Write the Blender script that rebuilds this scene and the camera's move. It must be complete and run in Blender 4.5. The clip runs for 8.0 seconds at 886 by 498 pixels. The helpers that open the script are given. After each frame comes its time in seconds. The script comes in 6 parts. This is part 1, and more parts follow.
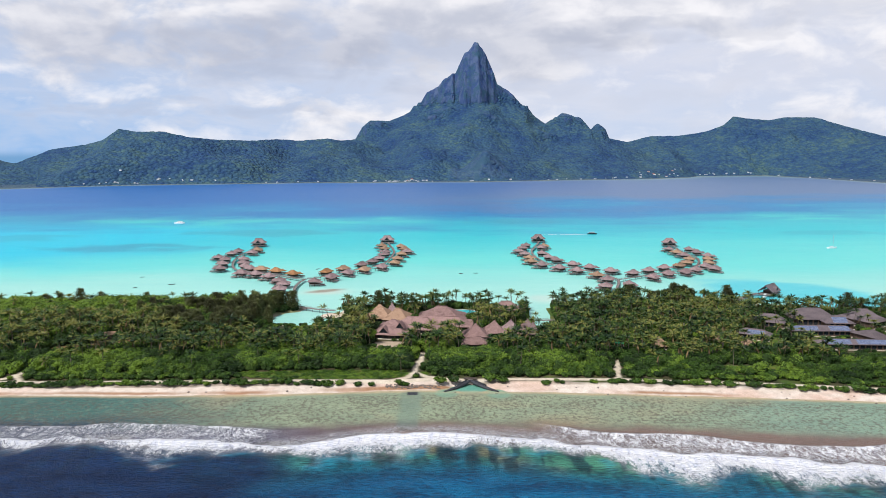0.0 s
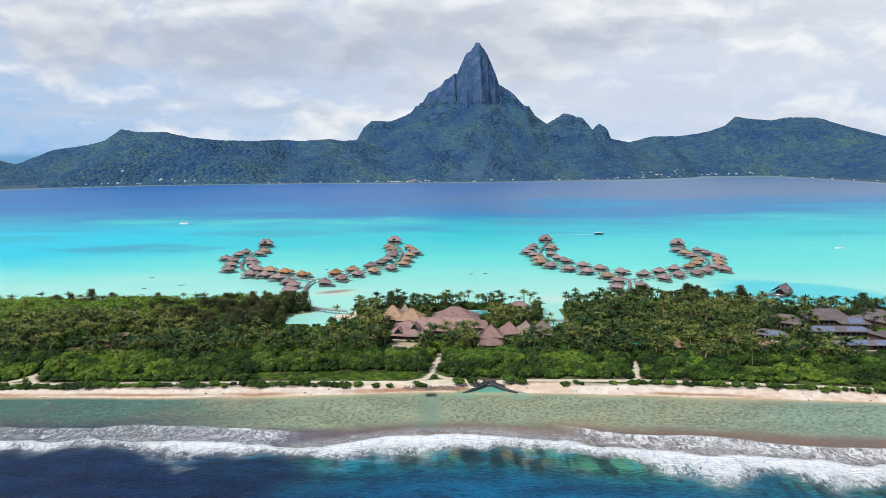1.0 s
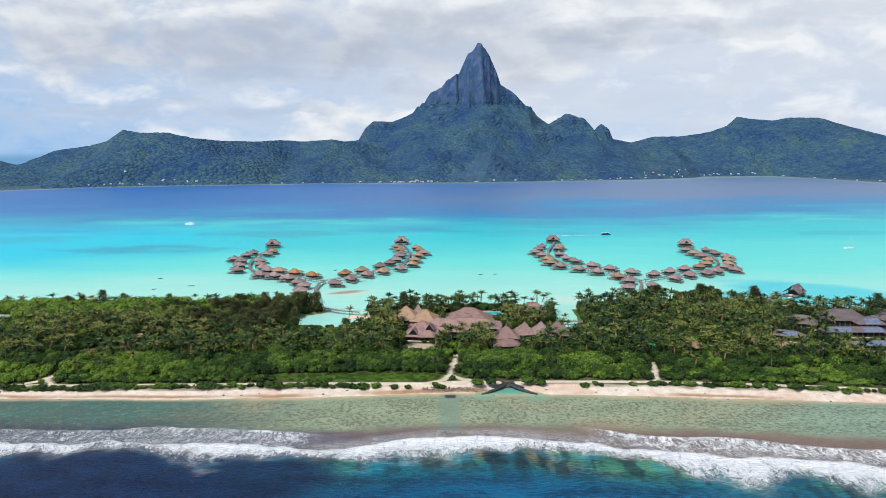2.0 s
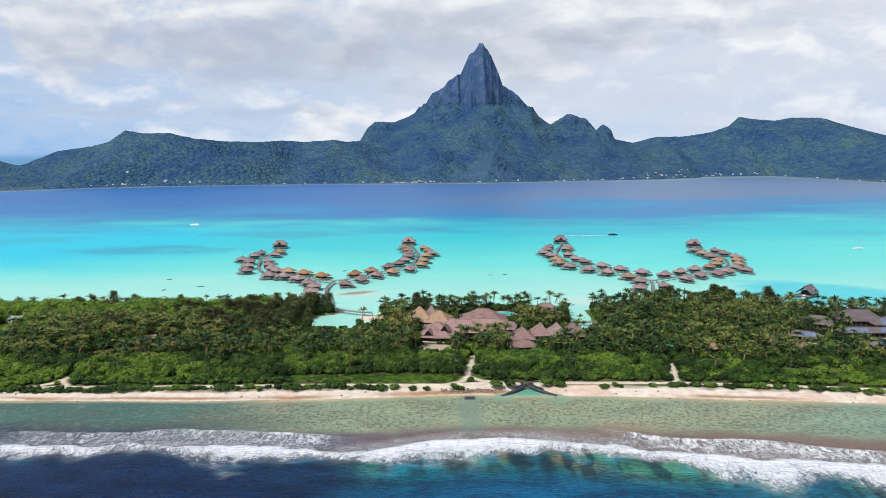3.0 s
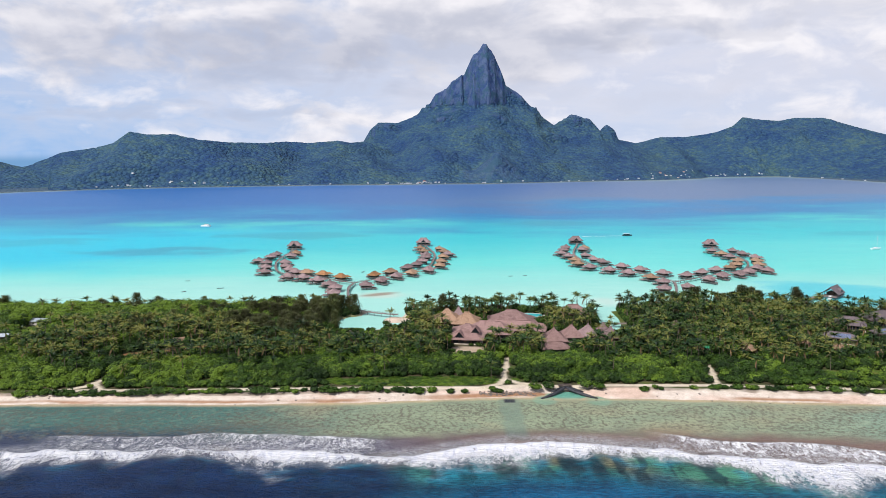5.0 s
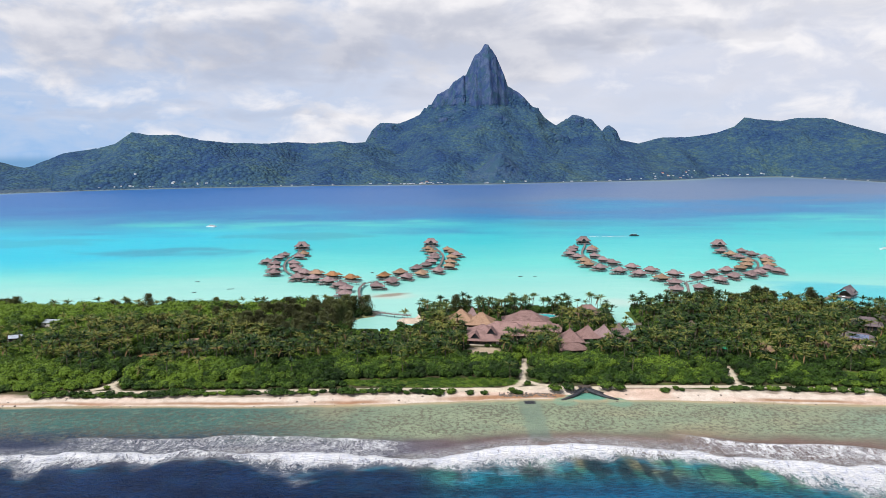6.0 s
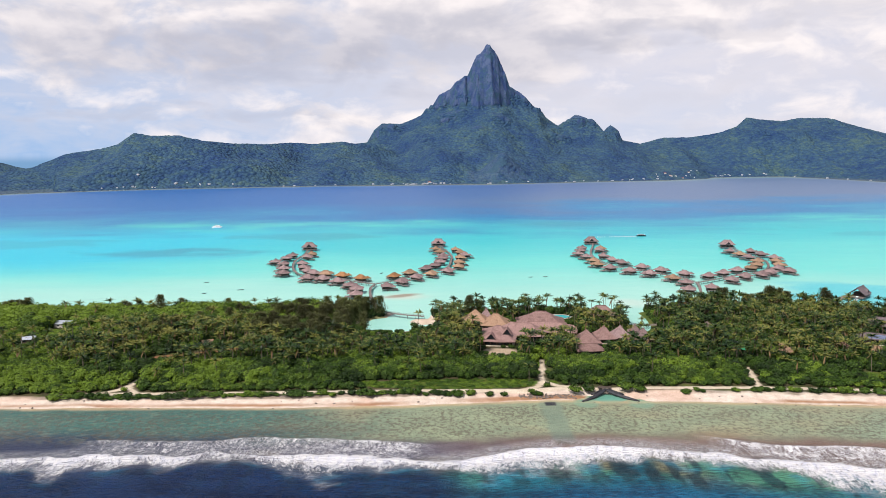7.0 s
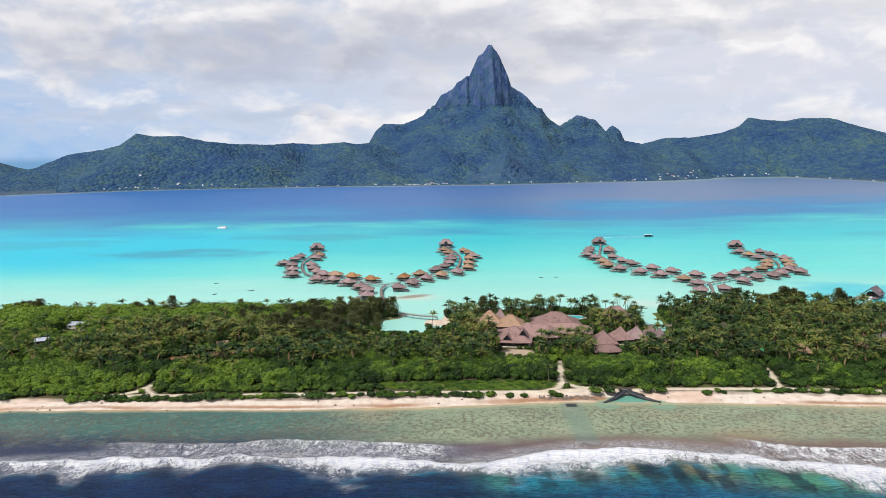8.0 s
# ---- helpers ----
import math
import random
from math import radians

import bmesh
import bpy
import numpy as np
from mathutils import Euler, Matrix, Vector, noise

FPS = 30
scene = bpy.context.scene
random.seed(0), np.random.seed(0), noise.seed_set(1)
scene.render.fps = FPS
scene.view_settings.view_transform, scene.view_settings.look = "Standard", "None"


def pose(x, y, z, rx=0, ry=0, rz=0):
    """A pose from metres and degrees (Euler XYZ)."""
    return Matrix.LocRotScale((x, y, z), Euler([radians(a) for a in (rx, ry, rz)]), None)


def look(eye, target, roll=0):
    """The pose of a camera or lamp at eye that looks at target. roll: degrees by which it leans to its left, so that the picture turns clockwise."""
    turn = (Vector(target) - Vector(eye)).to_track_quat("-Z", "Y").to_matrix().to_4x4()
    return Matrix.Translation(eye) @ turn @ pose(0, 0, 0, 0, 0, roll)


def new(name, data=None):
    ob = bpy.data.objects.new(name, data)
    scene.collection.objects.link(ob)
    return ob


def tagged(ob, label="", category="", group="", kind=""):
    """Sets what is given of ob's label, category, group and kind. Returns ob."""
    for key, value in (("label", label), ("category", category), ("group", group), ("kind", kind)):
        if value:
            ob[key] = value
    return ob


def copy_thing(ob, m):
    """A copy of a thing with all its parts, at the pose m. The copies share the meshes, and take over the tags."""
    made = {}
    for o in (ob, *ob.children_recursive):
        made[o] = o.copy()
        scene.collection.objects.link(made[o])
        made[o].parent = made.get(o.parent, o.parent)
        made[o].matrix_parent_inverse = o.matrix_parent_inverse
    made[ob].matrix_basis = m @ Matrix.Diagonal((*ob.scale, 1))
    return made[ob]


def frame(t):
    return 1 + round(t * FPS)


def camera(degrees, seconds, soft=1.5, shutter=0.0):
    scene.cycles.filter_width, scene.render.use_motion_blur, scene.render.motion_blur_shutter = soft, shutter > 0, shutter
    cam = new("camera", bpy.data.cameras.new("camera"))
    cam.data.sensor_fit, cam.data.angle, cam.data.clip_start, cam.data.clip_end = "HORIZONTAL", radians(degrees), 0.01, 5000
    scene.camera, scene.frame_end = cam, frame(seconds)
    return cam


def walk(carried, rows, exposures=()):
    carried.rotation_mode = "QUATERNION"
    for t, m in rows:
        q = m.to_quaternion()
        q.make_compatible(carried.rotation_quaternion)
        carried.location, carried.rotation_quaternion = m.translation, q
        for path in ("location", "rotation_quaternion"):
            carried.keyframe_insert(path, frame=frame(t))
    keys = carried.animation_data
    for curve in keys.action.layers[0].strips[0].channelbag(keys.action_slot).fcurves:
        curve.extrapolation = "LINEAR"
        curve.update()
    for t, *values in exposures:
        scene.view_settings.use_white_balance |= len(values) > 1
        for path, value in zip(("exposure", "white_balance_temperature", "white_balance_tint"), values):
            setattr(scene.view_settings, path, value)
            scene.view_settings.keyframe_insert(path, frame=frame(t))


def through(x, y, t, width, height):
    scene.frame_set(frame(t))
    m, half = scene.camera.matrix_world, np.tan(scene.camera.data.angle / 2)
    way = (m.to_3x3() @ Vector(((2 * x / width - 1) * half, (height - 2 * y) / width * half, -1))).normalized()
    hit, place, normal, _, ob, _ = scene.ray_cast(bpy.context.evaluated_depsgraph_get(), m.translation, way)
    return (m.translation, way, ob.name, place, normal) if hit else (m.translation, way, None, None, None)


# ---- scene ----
cam = camera(64.0, 8.0, soft=0.85)
# seconds, x, y, z in metres, yaw, pitch, roll in degrees
PATH = [
    (0.0, 0.00, 0.00, 136.50, 0.000, -8.057, 0.010),
    (0.5, -5.31, 1.29, 136.34, -0.006, -8.041, 0.026),
    (1.0, -10.62, 2.57, 136.18, -0.011, -8.024, 0.042),
    (1.5, -15.94, 3.85, 136.02, -0.016, -8.007, 0.060),
    (3.0, -31.90, 7.63, 135.58, -0.029, -7.955, 0.118),
    (3.5, -37.22, 8.88, 135.44, -0.033, -7.938, 0.138),
    (4.0, -42.55, 10.12, 135.31, -0.036, -7.920, 0.160),
    (4.5, -47.88, 11.36, 135.18, -0.039, -7.903, 0.182),
    (6.0, -63.90, 15.02, 134.82, -0.045, -7.850, 0.254),
    (6.5, -69.24, 16.23, 134.71, -0.047, -7.833, 0.279),
    (7.0, -74.59, 17.43, 134.60, -0.048, -7.815, 0.305),
    (7.5, -79.94, 18.62, 134.49, -0.048, -7.797, 0.332),
    (8.0, -85.29, 19.81, 134.39, -0.049, -7.779, 0.360),
]
EXPOSURE = -0.06
walk(cam, [(t, pose(x, y, z, 90 + pitch, roll, yaw)) for t, x, y, z, yaw, pitch, roll in PATH],
     exposures=[(0.0, EXPOSURE, 6300, 11), (0.5, EXPOSURE - 0.01, 6240, 8), (1.5, EXPOSURE - 0.03, 6200, 6), (3.0, EXPOSURE - 0.02, 6210, 7), (3.5, EXPOSURE, 6330, 12),
                (4.5, EXPOSURE, 6320, 13), (6.0, EXPOSURE, 6400, 11), (6.5, EXPOSURE, 6340, 10), (7.0, EXPOSURE + 0.05, 6750, 15), (7.5, EXPOSURE + 0.06, 6800, 13), (8.0, EXPOSURE, 6500, 10)])

# ---- daylight: high sun behind the camera's left shoulder, broken cloud over the island ----
SUN_TO = Vector((-0.55, -0.62, 1.05)).normalized()
sun_data = bpy.data.lights.new("sun", "SUN")
sun_data.energy, sun_data.angle, sun_data.color = 4.2, radians(0.6), (1.0, 0.955, 0.89)
sun = new("sun", sun_data)
sun.matrix_world = look((0, 0, 500), Vector((0, 0, 500)) - SUN_TO)


def make_world():
    world = bpy.data.worlds.new("sky")
    scene.world = world
    world.use_nodes = True
    nt = world.node_tree
    nt.nodes.clear()
    N, L = nt.nodes.new, nt.links.new

    def math_node(op, a, b=None, c=None):
        n = N("ShaderNodeMath")
        n.operation = op
        for i, v in enumerate((a, b, c)):
            if v is None:
                continue
            if isinstance(v, (int, float)):
                n.inputs[i].default_value = v
            else:
                L(v, n.inputs[i])
        return n.outputs[0]

    def smooth(v, lo, hi, a=0.0, b=1.0):
        n = N("ShaderNodeMapRange")
        n.interpolation_type = "SMOOTHSTEP"
        L(v, n.inputs[0])
        for i, k in enumerate((lo, hi, a, b)):
            n.inputs[i + 1].default_value = k
        return n.outputs[0]

    def mix(f, a, b):
        n = N("ShaderNodeMix")
        n.data_type = "RGBA"
        for i, v in ((0, f), (6, a), (7, b)):
            if isinstance(v, tuple):
                n.inputs[i].default_value = (*v, 1)
            elif isinstance(v, (int, float)):
                n.inputs[i].default_value = v
            else:
                L(v, n.inputs[i])
        return n.outputs[2]

    def noise_of(vec, scale, detail, rough, dist=0.0):
        n = N("ShaderNodeTexNoise")
        n.inputs["Scale"].default_value = scale
        n.inputs["Detail"].default_value = detail
        n.inputs["Roughness"].default_value = rough
        n.inputs["Distortion"].default_value = dist
        L(vec, n.inputs["Vector"])
        return n.outputs[0]

    sky = N("ShaderNodeTexSky")
    sky.sky_type, sky.sun_disc = "NISHITA", False
    sky.sun_elevation = math.asin(SUN_TO.z)
    sky.sun_rotation = math.atan2(SUN_TO.x, SUN_TO.y)
    sky.dust_density, sky.ozone_density, sky.air_density = 1.5, 1.5, 1.0
    coord = N("ShaderNodeTexCoord")
    sep = N("ShaderNodeSeparateXYZ")
    L(coord.outputs["Generated"], sep.inputs[0])
    x, y, z = sep.outputs
    up = math_node("MAXIMUM", z, 0.0)

    def layer(k, tall, ox, oz):
        c = N("ShaderNodeCombineXYZ")
        L(math_node("MULTIPLY_ADD", x, k, ox), c.inputs[0])
        L(math_node("MULTIPLY", y, k), c.inputs[1])
        L(math_node("MULTIPLY_ADD", up, k * tall, oz), c.inputs[2])
        return c.outputs[0]

    ragged_x = math_node("MULTIPLY_ADD", noise_of(layer(8.0, 2.6, 5.1, 1.3), 1.0, 3.0, 0.55), 0.24, -0.12)
    ragged_z = math_node("MULTIPLY_ADD", noise_of(layer(9.0, 3.0, 8.4, 4.6), 1.0, 3.0, 0.55), 0.085, -0.0425)

    def bank(cx, cz, rx, rz):
        """A ragged cloud bank round one direction."""
        u = math_node("DIVIDE", math_node("SUBTRACT", math_node("ADD", x, ragged_x), cx), rx)
        v = math_node("DIVIDE", math_node("SUBTRACT", math_node("ADD", z, ragged_z), cz), rz)
        r = math_node("ADD", math_node("MULTIPLY", u, u), math_node("MULTIPLY", v, v))
        return math_node("MULTIPLY", smooth(r, 0.0, 2.2, 1.0, 0.0), smooth(y, 0.0, 0.3))

    body = noise_of(layer(11.0, 1.9, 3.3, 0.4), 1.0, 6.0, 0.55, 0.35)
    above = noise_of(layer(11.0, 1.9, 3.3, 0.85), 1.0, 5.0, 0.52, 0.35)
    big = noise_of(layer(2.6, 2.4, 1.9, 0.2), 1.0, 3.0, 0.5, 0.3)
    wisp = noise_of(layer(4.0, 5.0, 7.7, 2.1), 1.0, 6.0, 0.6, 0.6)
    blue = N("ShaderNodeVectorMath")
    blue.operation = "SCALE"
    L(sky.outputs[0], blue.inputs[0])
    blue.inputs[3].default_value = 0.10
    # haze: clear pale blue low on one side, milky on the other
    low = mix(smooth(x, -0.55, 0.10), (0.33, 0.54, 0.85), (0.62, 0.71, 0.87))
    mid = mix(smooth(x, -0.55, 0.25), (0.44, 0.58, 0.82), (0.66, 0.71, 0.84))
    haze = mix(smooth(z, 0.0, 0.12), low, mid)
    thin = mix(smooth(z, 0.16, 0.55), haze, blue.outputs[0])
    veil = math_node("MULTIPLY", smooth(wisp, 0.42, 0.70), 0.55)
    thin = mix(math_node("MULTIPLY", veil, smooth(z, 0.25, 0.7, 1.0, 0.3)), thin, (0.78, 0.79, 0.86))
    amount = math_node("ADD", math_node("MULTIPLY", body, 0.6), math_node("MULTIPLY", big, 0.4))
    lift = math_node("ADD", math_node("MULTIPLY", bank(-0.08, 0.185, 0.40, 0.075), 0.16), math_node("MULTIPLY", bank(0.36, 0.18, 0.22, 0.05), 0.10))
    lift = math_node("ADD", lift, math_node("MULTIPLY", bank(-0.44, 0.115, 0.09, 0.05), 0.07))
    lift = math_node("ADD", lift, math_node("MULTIPLY", bank(-0.08, 0.045, 0.20, 0.014), 0.05))
    cover = smooth(math_node("ADD", amount, lift), 0.44, 0.66)
    cover = math_node("MULTIPLY", cover, smooth(z, 0.25, 0.8, 1.0, 0.55))
    # lit tops and grey bases: the cloud above a point shades it
    under = smooth(math_node("SUBTRACT", above, body), -0.22, 0.24)
    shade = math_node("MULTIPLY", under, 0.34)
    for cx, cz, rx, rz, k in ((-0.29, 0.128, 0.22, 0.034, 1.15), (-0.06, 0.136, 0.24, 0.048, 1.0), (0.21, 0.150, 0.10, 0.016, 0.75), (0.37, 0.157, 0.08, 0.014, 0.7),
                              (-0.37, 0.052, 0.13, 0.009, 0.75), (-0.19, 0.060, 0.06, 0.011, 0.7), (-0.52, 0.185, 0.12, 0.022, 0.5), (-0.58, 0.110, 0.06, 0.014, 0.6)):
        shade = math_node("ADD", shade, math_node("MULTIPLY", bank(cx, cz, rx, rz), 0.64 * k))
    shade = math_node("MULTIPLY", shade, smooth(math_node("ADD", math_node("MULTIPLY", under, 0.55), math_node("MULTIPLY", body, 0.45)), 0.25, 0.75, 0.55, 1.12))
    shade = math_node("DIVIDE", shade, math_node("ADD", shade, 0.55))
    tone = mix(shade, (0.985, 0.965, 0.97), (0.36, 0.41, 0.54))
    colour = mix(math_node("MAXIMUM", cover, math_node("MULTIPLY", shade, 0.9)), thin, tone)
    colour = mix(smooth(z, -0.012, 0.0, 1.0, 0.0), colour, (0.20, 0.40, 0.66))
    bg = N("ShaderNodeBackground")
    L(colour, bg.inputs[0])
    bg.inputs[1].default_value = 1.0
    out = N("ShaderNodeOutputWorld")
    L(bg.outputs[0], out.inputs[0])


make_world()


# ---- small tools ----
RNG = np.random.default_rng(7)
LATTICE = np.random.default_rng(11).random((256, 256))


def value_noise(x, y):
    xi, yi = np.floor(x).astype(int), np.floor(y).astype(int)
    fx, fy = x - xi, y - yi
    fx, fy = fx * fx * (3 - 2 * fx), fy * fy * (3 - 2 * fy)
    a, b = LATTICE[xi % 256, yi % 256], LATTICE[(xi + 1) % 256, yi % 256]
    c, d = LATTICE[xi % 256, (yi + 1) % 256], LATTICE[(xi + 1) % 256, (yi + 1) % 256]
    return (a * (1 - fx) + b * fx) * (1 - fy) + (c * (1 - fx) + d * fx) * fy


def fbm(x, y, octaves=4, gain=0.5, seed=0):
    """Fractal noise from -1 to 1."""
    total, amp, norm = 0, 1.0, 0.0
    for k in range(octaves):
        total = total + amp * (value_noise(x * 2 ** k + 17.3 * (seed + 1) + 31 * k, y * 2 ** k + 53.7 * (seed + 1) + 11 * k) * 2 - 1)
        norm += amp
        amp *= gain
    return total / norm


def step(v, lo, hi):
    t = np.clip((v - lo) / (hi - lo), 0, 1)
    return t * t * (3 - 2 * t)


def blend(a, b, f):
    f = np.asarray(f)[..., None]
    return np.asarray(a) * (1 - f) + np.asarray(b) * f


def fill_mesh(name, verts, faces, materials, index=None, smooth=False, **attributes):
    """A mesh from arrays: verts (n, 3); faces: a list of (m, k) arrays of corners."""
    me = bpy.data.meshes.new(name)
    verts = np.asarray(verts, dtype=np.float32)
    faces = [np.asarray(f, dtype=np.int32) for f in faces if len(f)]
    corners = np.concatenate([f.ravel() for f in faces])
    sizes = np.concatenate([np.full(len(f), f.shape[1], dtype=np.int32) for f in faces])
    me.vertices.add(len(verts))
    me.vertices.foreach_set("co", verts.ravel())
    me.loops.add(len(corners))
    me.loops.foreach_set("vertex_index", corners)
    me.polygons.add(len(sizes))
    me.polygons.foreach_set("loop_start", np.concatenate([[0], np.cumsum(sizes)[:-1]]).astype(np.int32))
    me.polygons.foreach_set("loop_total", sizes)
    for m in materials if isinstance(materials, (list, tuple)) else [materials]:
        me.materials.append(m)
    if index is not None:
        me.polygons.foreach_set("material_index", np.asarray(index, dtype=np.int32))
    me.polygons.foreach_set("use_smooth", np.full(len(sizes), smooth))
    for key, values in attributes.items():
        values = np.asarray(values, dtype=np.float32)
        if values.ndim == 2:
            at = me.attributes.new(key, "FLOAT_COLOR", "POINT")
            at.data.foreach_set("color", np.concatenate([values, np.ones((len(values), 1))], axis=1).astype(np.float32).ravel())
        else:
            at = me.attributes.new(key, "FLOAT", "POINT")
            at.data.foreach_set("value", values)
    me.update(calc_edges=True)
    me.validate()
    return me


def grid_faces(nx, ny):
    i, j = np.meshgrid(np.arange(nx - 1), np.arange(ny - 1), indexing="ij")
    a = (i * ny + j).ravel()
    return np.stack([a, a + ny, a + ny + 1, a + 1], axis=1)


def thing(name, label, category, m=None, group="", kind=""):
    ob = new(name)
    ob.empty_display_size = 0.5
    if m is not None:
        ob.matrix_world = m
    return tagged(ob, label, category, group, kind)


def part(name, data, parent, label="", m=None):
    ob = new(name, data)
    ob.parent = parent
    if m is not None:
        ob.matrix_local = m
    return tagged(ob, label) if label else ob


def solid(name, bm, materials, smooth=False):
    me = bpy.data.meshes.new(name)
    bmesh.ops.recalc_face_normals(bm, faces=bm.faces)
    bm.to_mesh(me)
    bm.free()
    for m in materials if isinstance(materials, (list, tuple)) else [materials]:
        me.materials.append(m)
    if smooth:
        me.polygons.foreach_set("use_smooth", [True] * len(me.polygons))
    return me


def add_box(bm, size, at=(0, 0, 0), rz=0.0, bevel=0.0, taper=1.0):
    made = bmesh.ops.create_cube(bm, size=1.0)["verts"]
    for v in made:
        v.co.x *= size[0] * (taper if v.co.z > 0 else 1)
        v.co.y *= size[1] * (taper if v.co.z > 0 else 1)
        v.co.z *= size[2]
    if bevel:
        edges = list({e for v in made for e in v.link_edges})
        made = [v for v in bmesh.ops.bevel(bm, geom=edges, offset=bevel, segments=1, affect="EDGES")["verts"]]
        made = list({v for v in made if v.is_valid})
    bmesh.ops.transform(bm, matrix=pose(*at, 0, 0, rz), verts=made)
    return made


def add_post(bm, radius, low, high, sides=6, top=None):
    low, high = Vector(low), Vector(high)
    made = bmesh.ops.create_cone(bm, cap_ends=True, segments=sides, radius1=radius, radius2=radius if top is None else top, depth=(high - low).length)["verts"]
    turn = (high - low).to_track_quat("Z", "Y").to_matrix().to_4x4()
    bmesh.ops.transform(bm, matrix=Matrix.Translation((low + high) / 2) @ turn, verts=made)
    return made


# ---- materials ----
class Nodes:
    """A principled material and short ways to wire it."""

    def __init__(self, name, rough=0.8, metal=0.0, spec=0.4):
        self.mat = bpy.data.materials.new(name)
        self.mat.use_nodes = True
        self.nt = self.mat.node_tree
        self.bsdf = self.nt.nodes["Principled BSDF"]
        self.bsdf.inputs["Roughness"].default_value = rough
        self.bsdf.inputs["Metallic"].default_value = metal
        self.bsdf.inputs["Specular IOR Level"].default_value = spec

    def put(self, socket, v):
        if isinstance(v, tuple):
            socket.default_value = (*v, 1) if len(v) == 3 and socket.type == "RGBA" else v
        elif isinstance(v, (int, float)):
            socket.default_value = v
        else:
            self.nt.links.new(v, socket)

    def node(self, kind):
        return self.nt.nodes.new(kind)

    def place(self, sx=1.0, sy=1.0, sz=1.0, local=False):
        if local:
            src = self.node("ShaderNodeTexCoord").outputs["Object"]
        else:
            src = self.node("ShaderNodeNewGeometry").outputs["Position"]
        m = self.node("ShaderNodeMapping")
        self.put(m.inputs["Vector"], src)
        m.inputs["Scale"].default_value = (sx, sy, sz)
        return m.outputs[0]

    def noise(self, vec, scale=1.0, detail=4.0, rough=0.55, dist=0.0):
        n = self.node("ShaderNodeTexNoise")
        self.put(n.inputs["Vector"], vec)
        for k, v in (("Scale", scale), ("Detail", detail), ("Roughness", rough), ("Distortion", dist)):
            n.inputs[k].default_value = v
        return n.outputs[0]

    def cells(self, vec, scale=1.0, feature="F1", random=1.0):
        n = self.node("ShaderNodeTexVoronoi")
        n.feature = feature
        self.put(n.inputs["Vector"], vec)
        n.inputs["Scale"].default_value = scale
        n.inputs["Randomness"].default_value = random
        return n.outputs["Distance"], n.outputs["Color"] if feature == "F1" else None

    def calc(self, op, a, b=None, c=None):
        n = self.node("ShaderNodeMath")
        n.operation = op
        for i, v in enumerate((a, b, c)):
            if v is not None:
                self.put(n.inputs[i], v)
        return n.outputs[0]

    def ease(self, v, lo, hi, a=0.0, b=1.0):
        n = self.node("ShaderNodeMapRange")
        n.interpolation_type = "SMOOTHSTEP"
        for i, k in enumerate((v, lo, hi, a, b)):
            self.put(n.inputs[i], k)
        return n.outputs[0]

    def mix(self, f, a, b, mode="MIX"):
        n = self.node("ShaderNodeMix")
        n.data_type, n.blend_type = "RGBA", mode
        self.put(n.inputs[0], f)
        self.put(n.inputs[6], a)
        self.put(n.inputs[7], b)
        return n.outputs[2]

    def attr(self, name):
        n = self.node("ShaderNodeAttribute")
        n.attribute_name = name
        return n

    def bump(self, height, distance, strength=1.0):
        n = self.node("ShaderNodeBump")
        self.put(n.inputs["Height"], height)
        n.inputs["Distance"].default_value = distance
        n.inputs["Strength"].default_value = strength
        self.put(self.bsdf.inputs["Normal"], n.outputs[0])

    def random(self):
        return self.node("ShaderNodeObjectInfo").outputs["Random"]

    def island(self):
        return self.node("ShaderNodeNewGeometry").outputs["Random Per Island"]

    def colour(self, c):
        self.put(self.bsdf.inputs["Base Color"], c)

    def rough(self, r):
        self.put(self.bsdf.inputs["Roughness"], r)


def worn(name, dark, light, rough=0.85, grain=3.0, patch=0.25, relief=0.02, stretch=(1, 1, 1), vary=0.3, metal=0.0, local=True):
    """A weathered surface: grain and stains, and a little difference from thing to thing."""
    n = Nodes(name, rough, metal)
    vec = n.place(*stretch, local=local)
    fine, big = n.noise(vec, grain, 4, 0.6), n.noise(vec, patch, 3, 0.5)
    f = n.ease(n.calc("ADD", n.calc("MULTIPLY", fine, 0.5), n.calc("MULTIPLY", big, 0.5)), 0.32, 0.68)
    c = n.mix(f, dark, light)
    if vary:
        tone = n.calc("MULTIPLY_ADD", n.random(), vary, 1 - vary / 2)
        g = n.node("ShaderNodeCombineXYZ")
        for i in range(3):
            n.put(g.inputs[i], tone)
        c = n.mix(1.0, c, g.outputs[0], "MULTIPLY")
    n.colour(c)
    if relief:
        n.bump(fine, relief)
    return n.mat


# ---- plan of the barrier island, in metres ----
def shore_front(x):
    """y of the beach's waterline towards the ocean."""
    base = np.interp(x, [-3000, -320, -248, -168, -90, -11, 69, 146, 240, 340, 3000], [380, 380, 381, 379, 383, 389, 385, 379, 370, 362, 300])
    return base + 1.2 * fbm(x / 22, x * 0, 3, seed=3)


def shore_back(x):
    """y of the lagoon side's waterline."""
    base = np.interp(x, [-3000, -420, -330, -250, -160, -128, -80, -30, 20, 60, 100, 160, 230, 300, 3000], [600, 594, 600, 604, 604, 602, 596, 604, 606, 600, 612, 622, 616, 590, 575])
    return base + 4 * fbm(x / 35, x * 0 + 5, 3, seed=4)


def surf_line(x):
    base = np.interp(x, [-3000, -330, -239, -160, -110, -78, -23, 16, 60, 100, 150, 200, 320, 3000], [305, 309, 313, 316, 313, 305, 322, 320, 311, 300, 292, 286, 276, 150])
    return base + 2.2 * fbm(x / 30, x * 0 + 9, 3, seed=5)


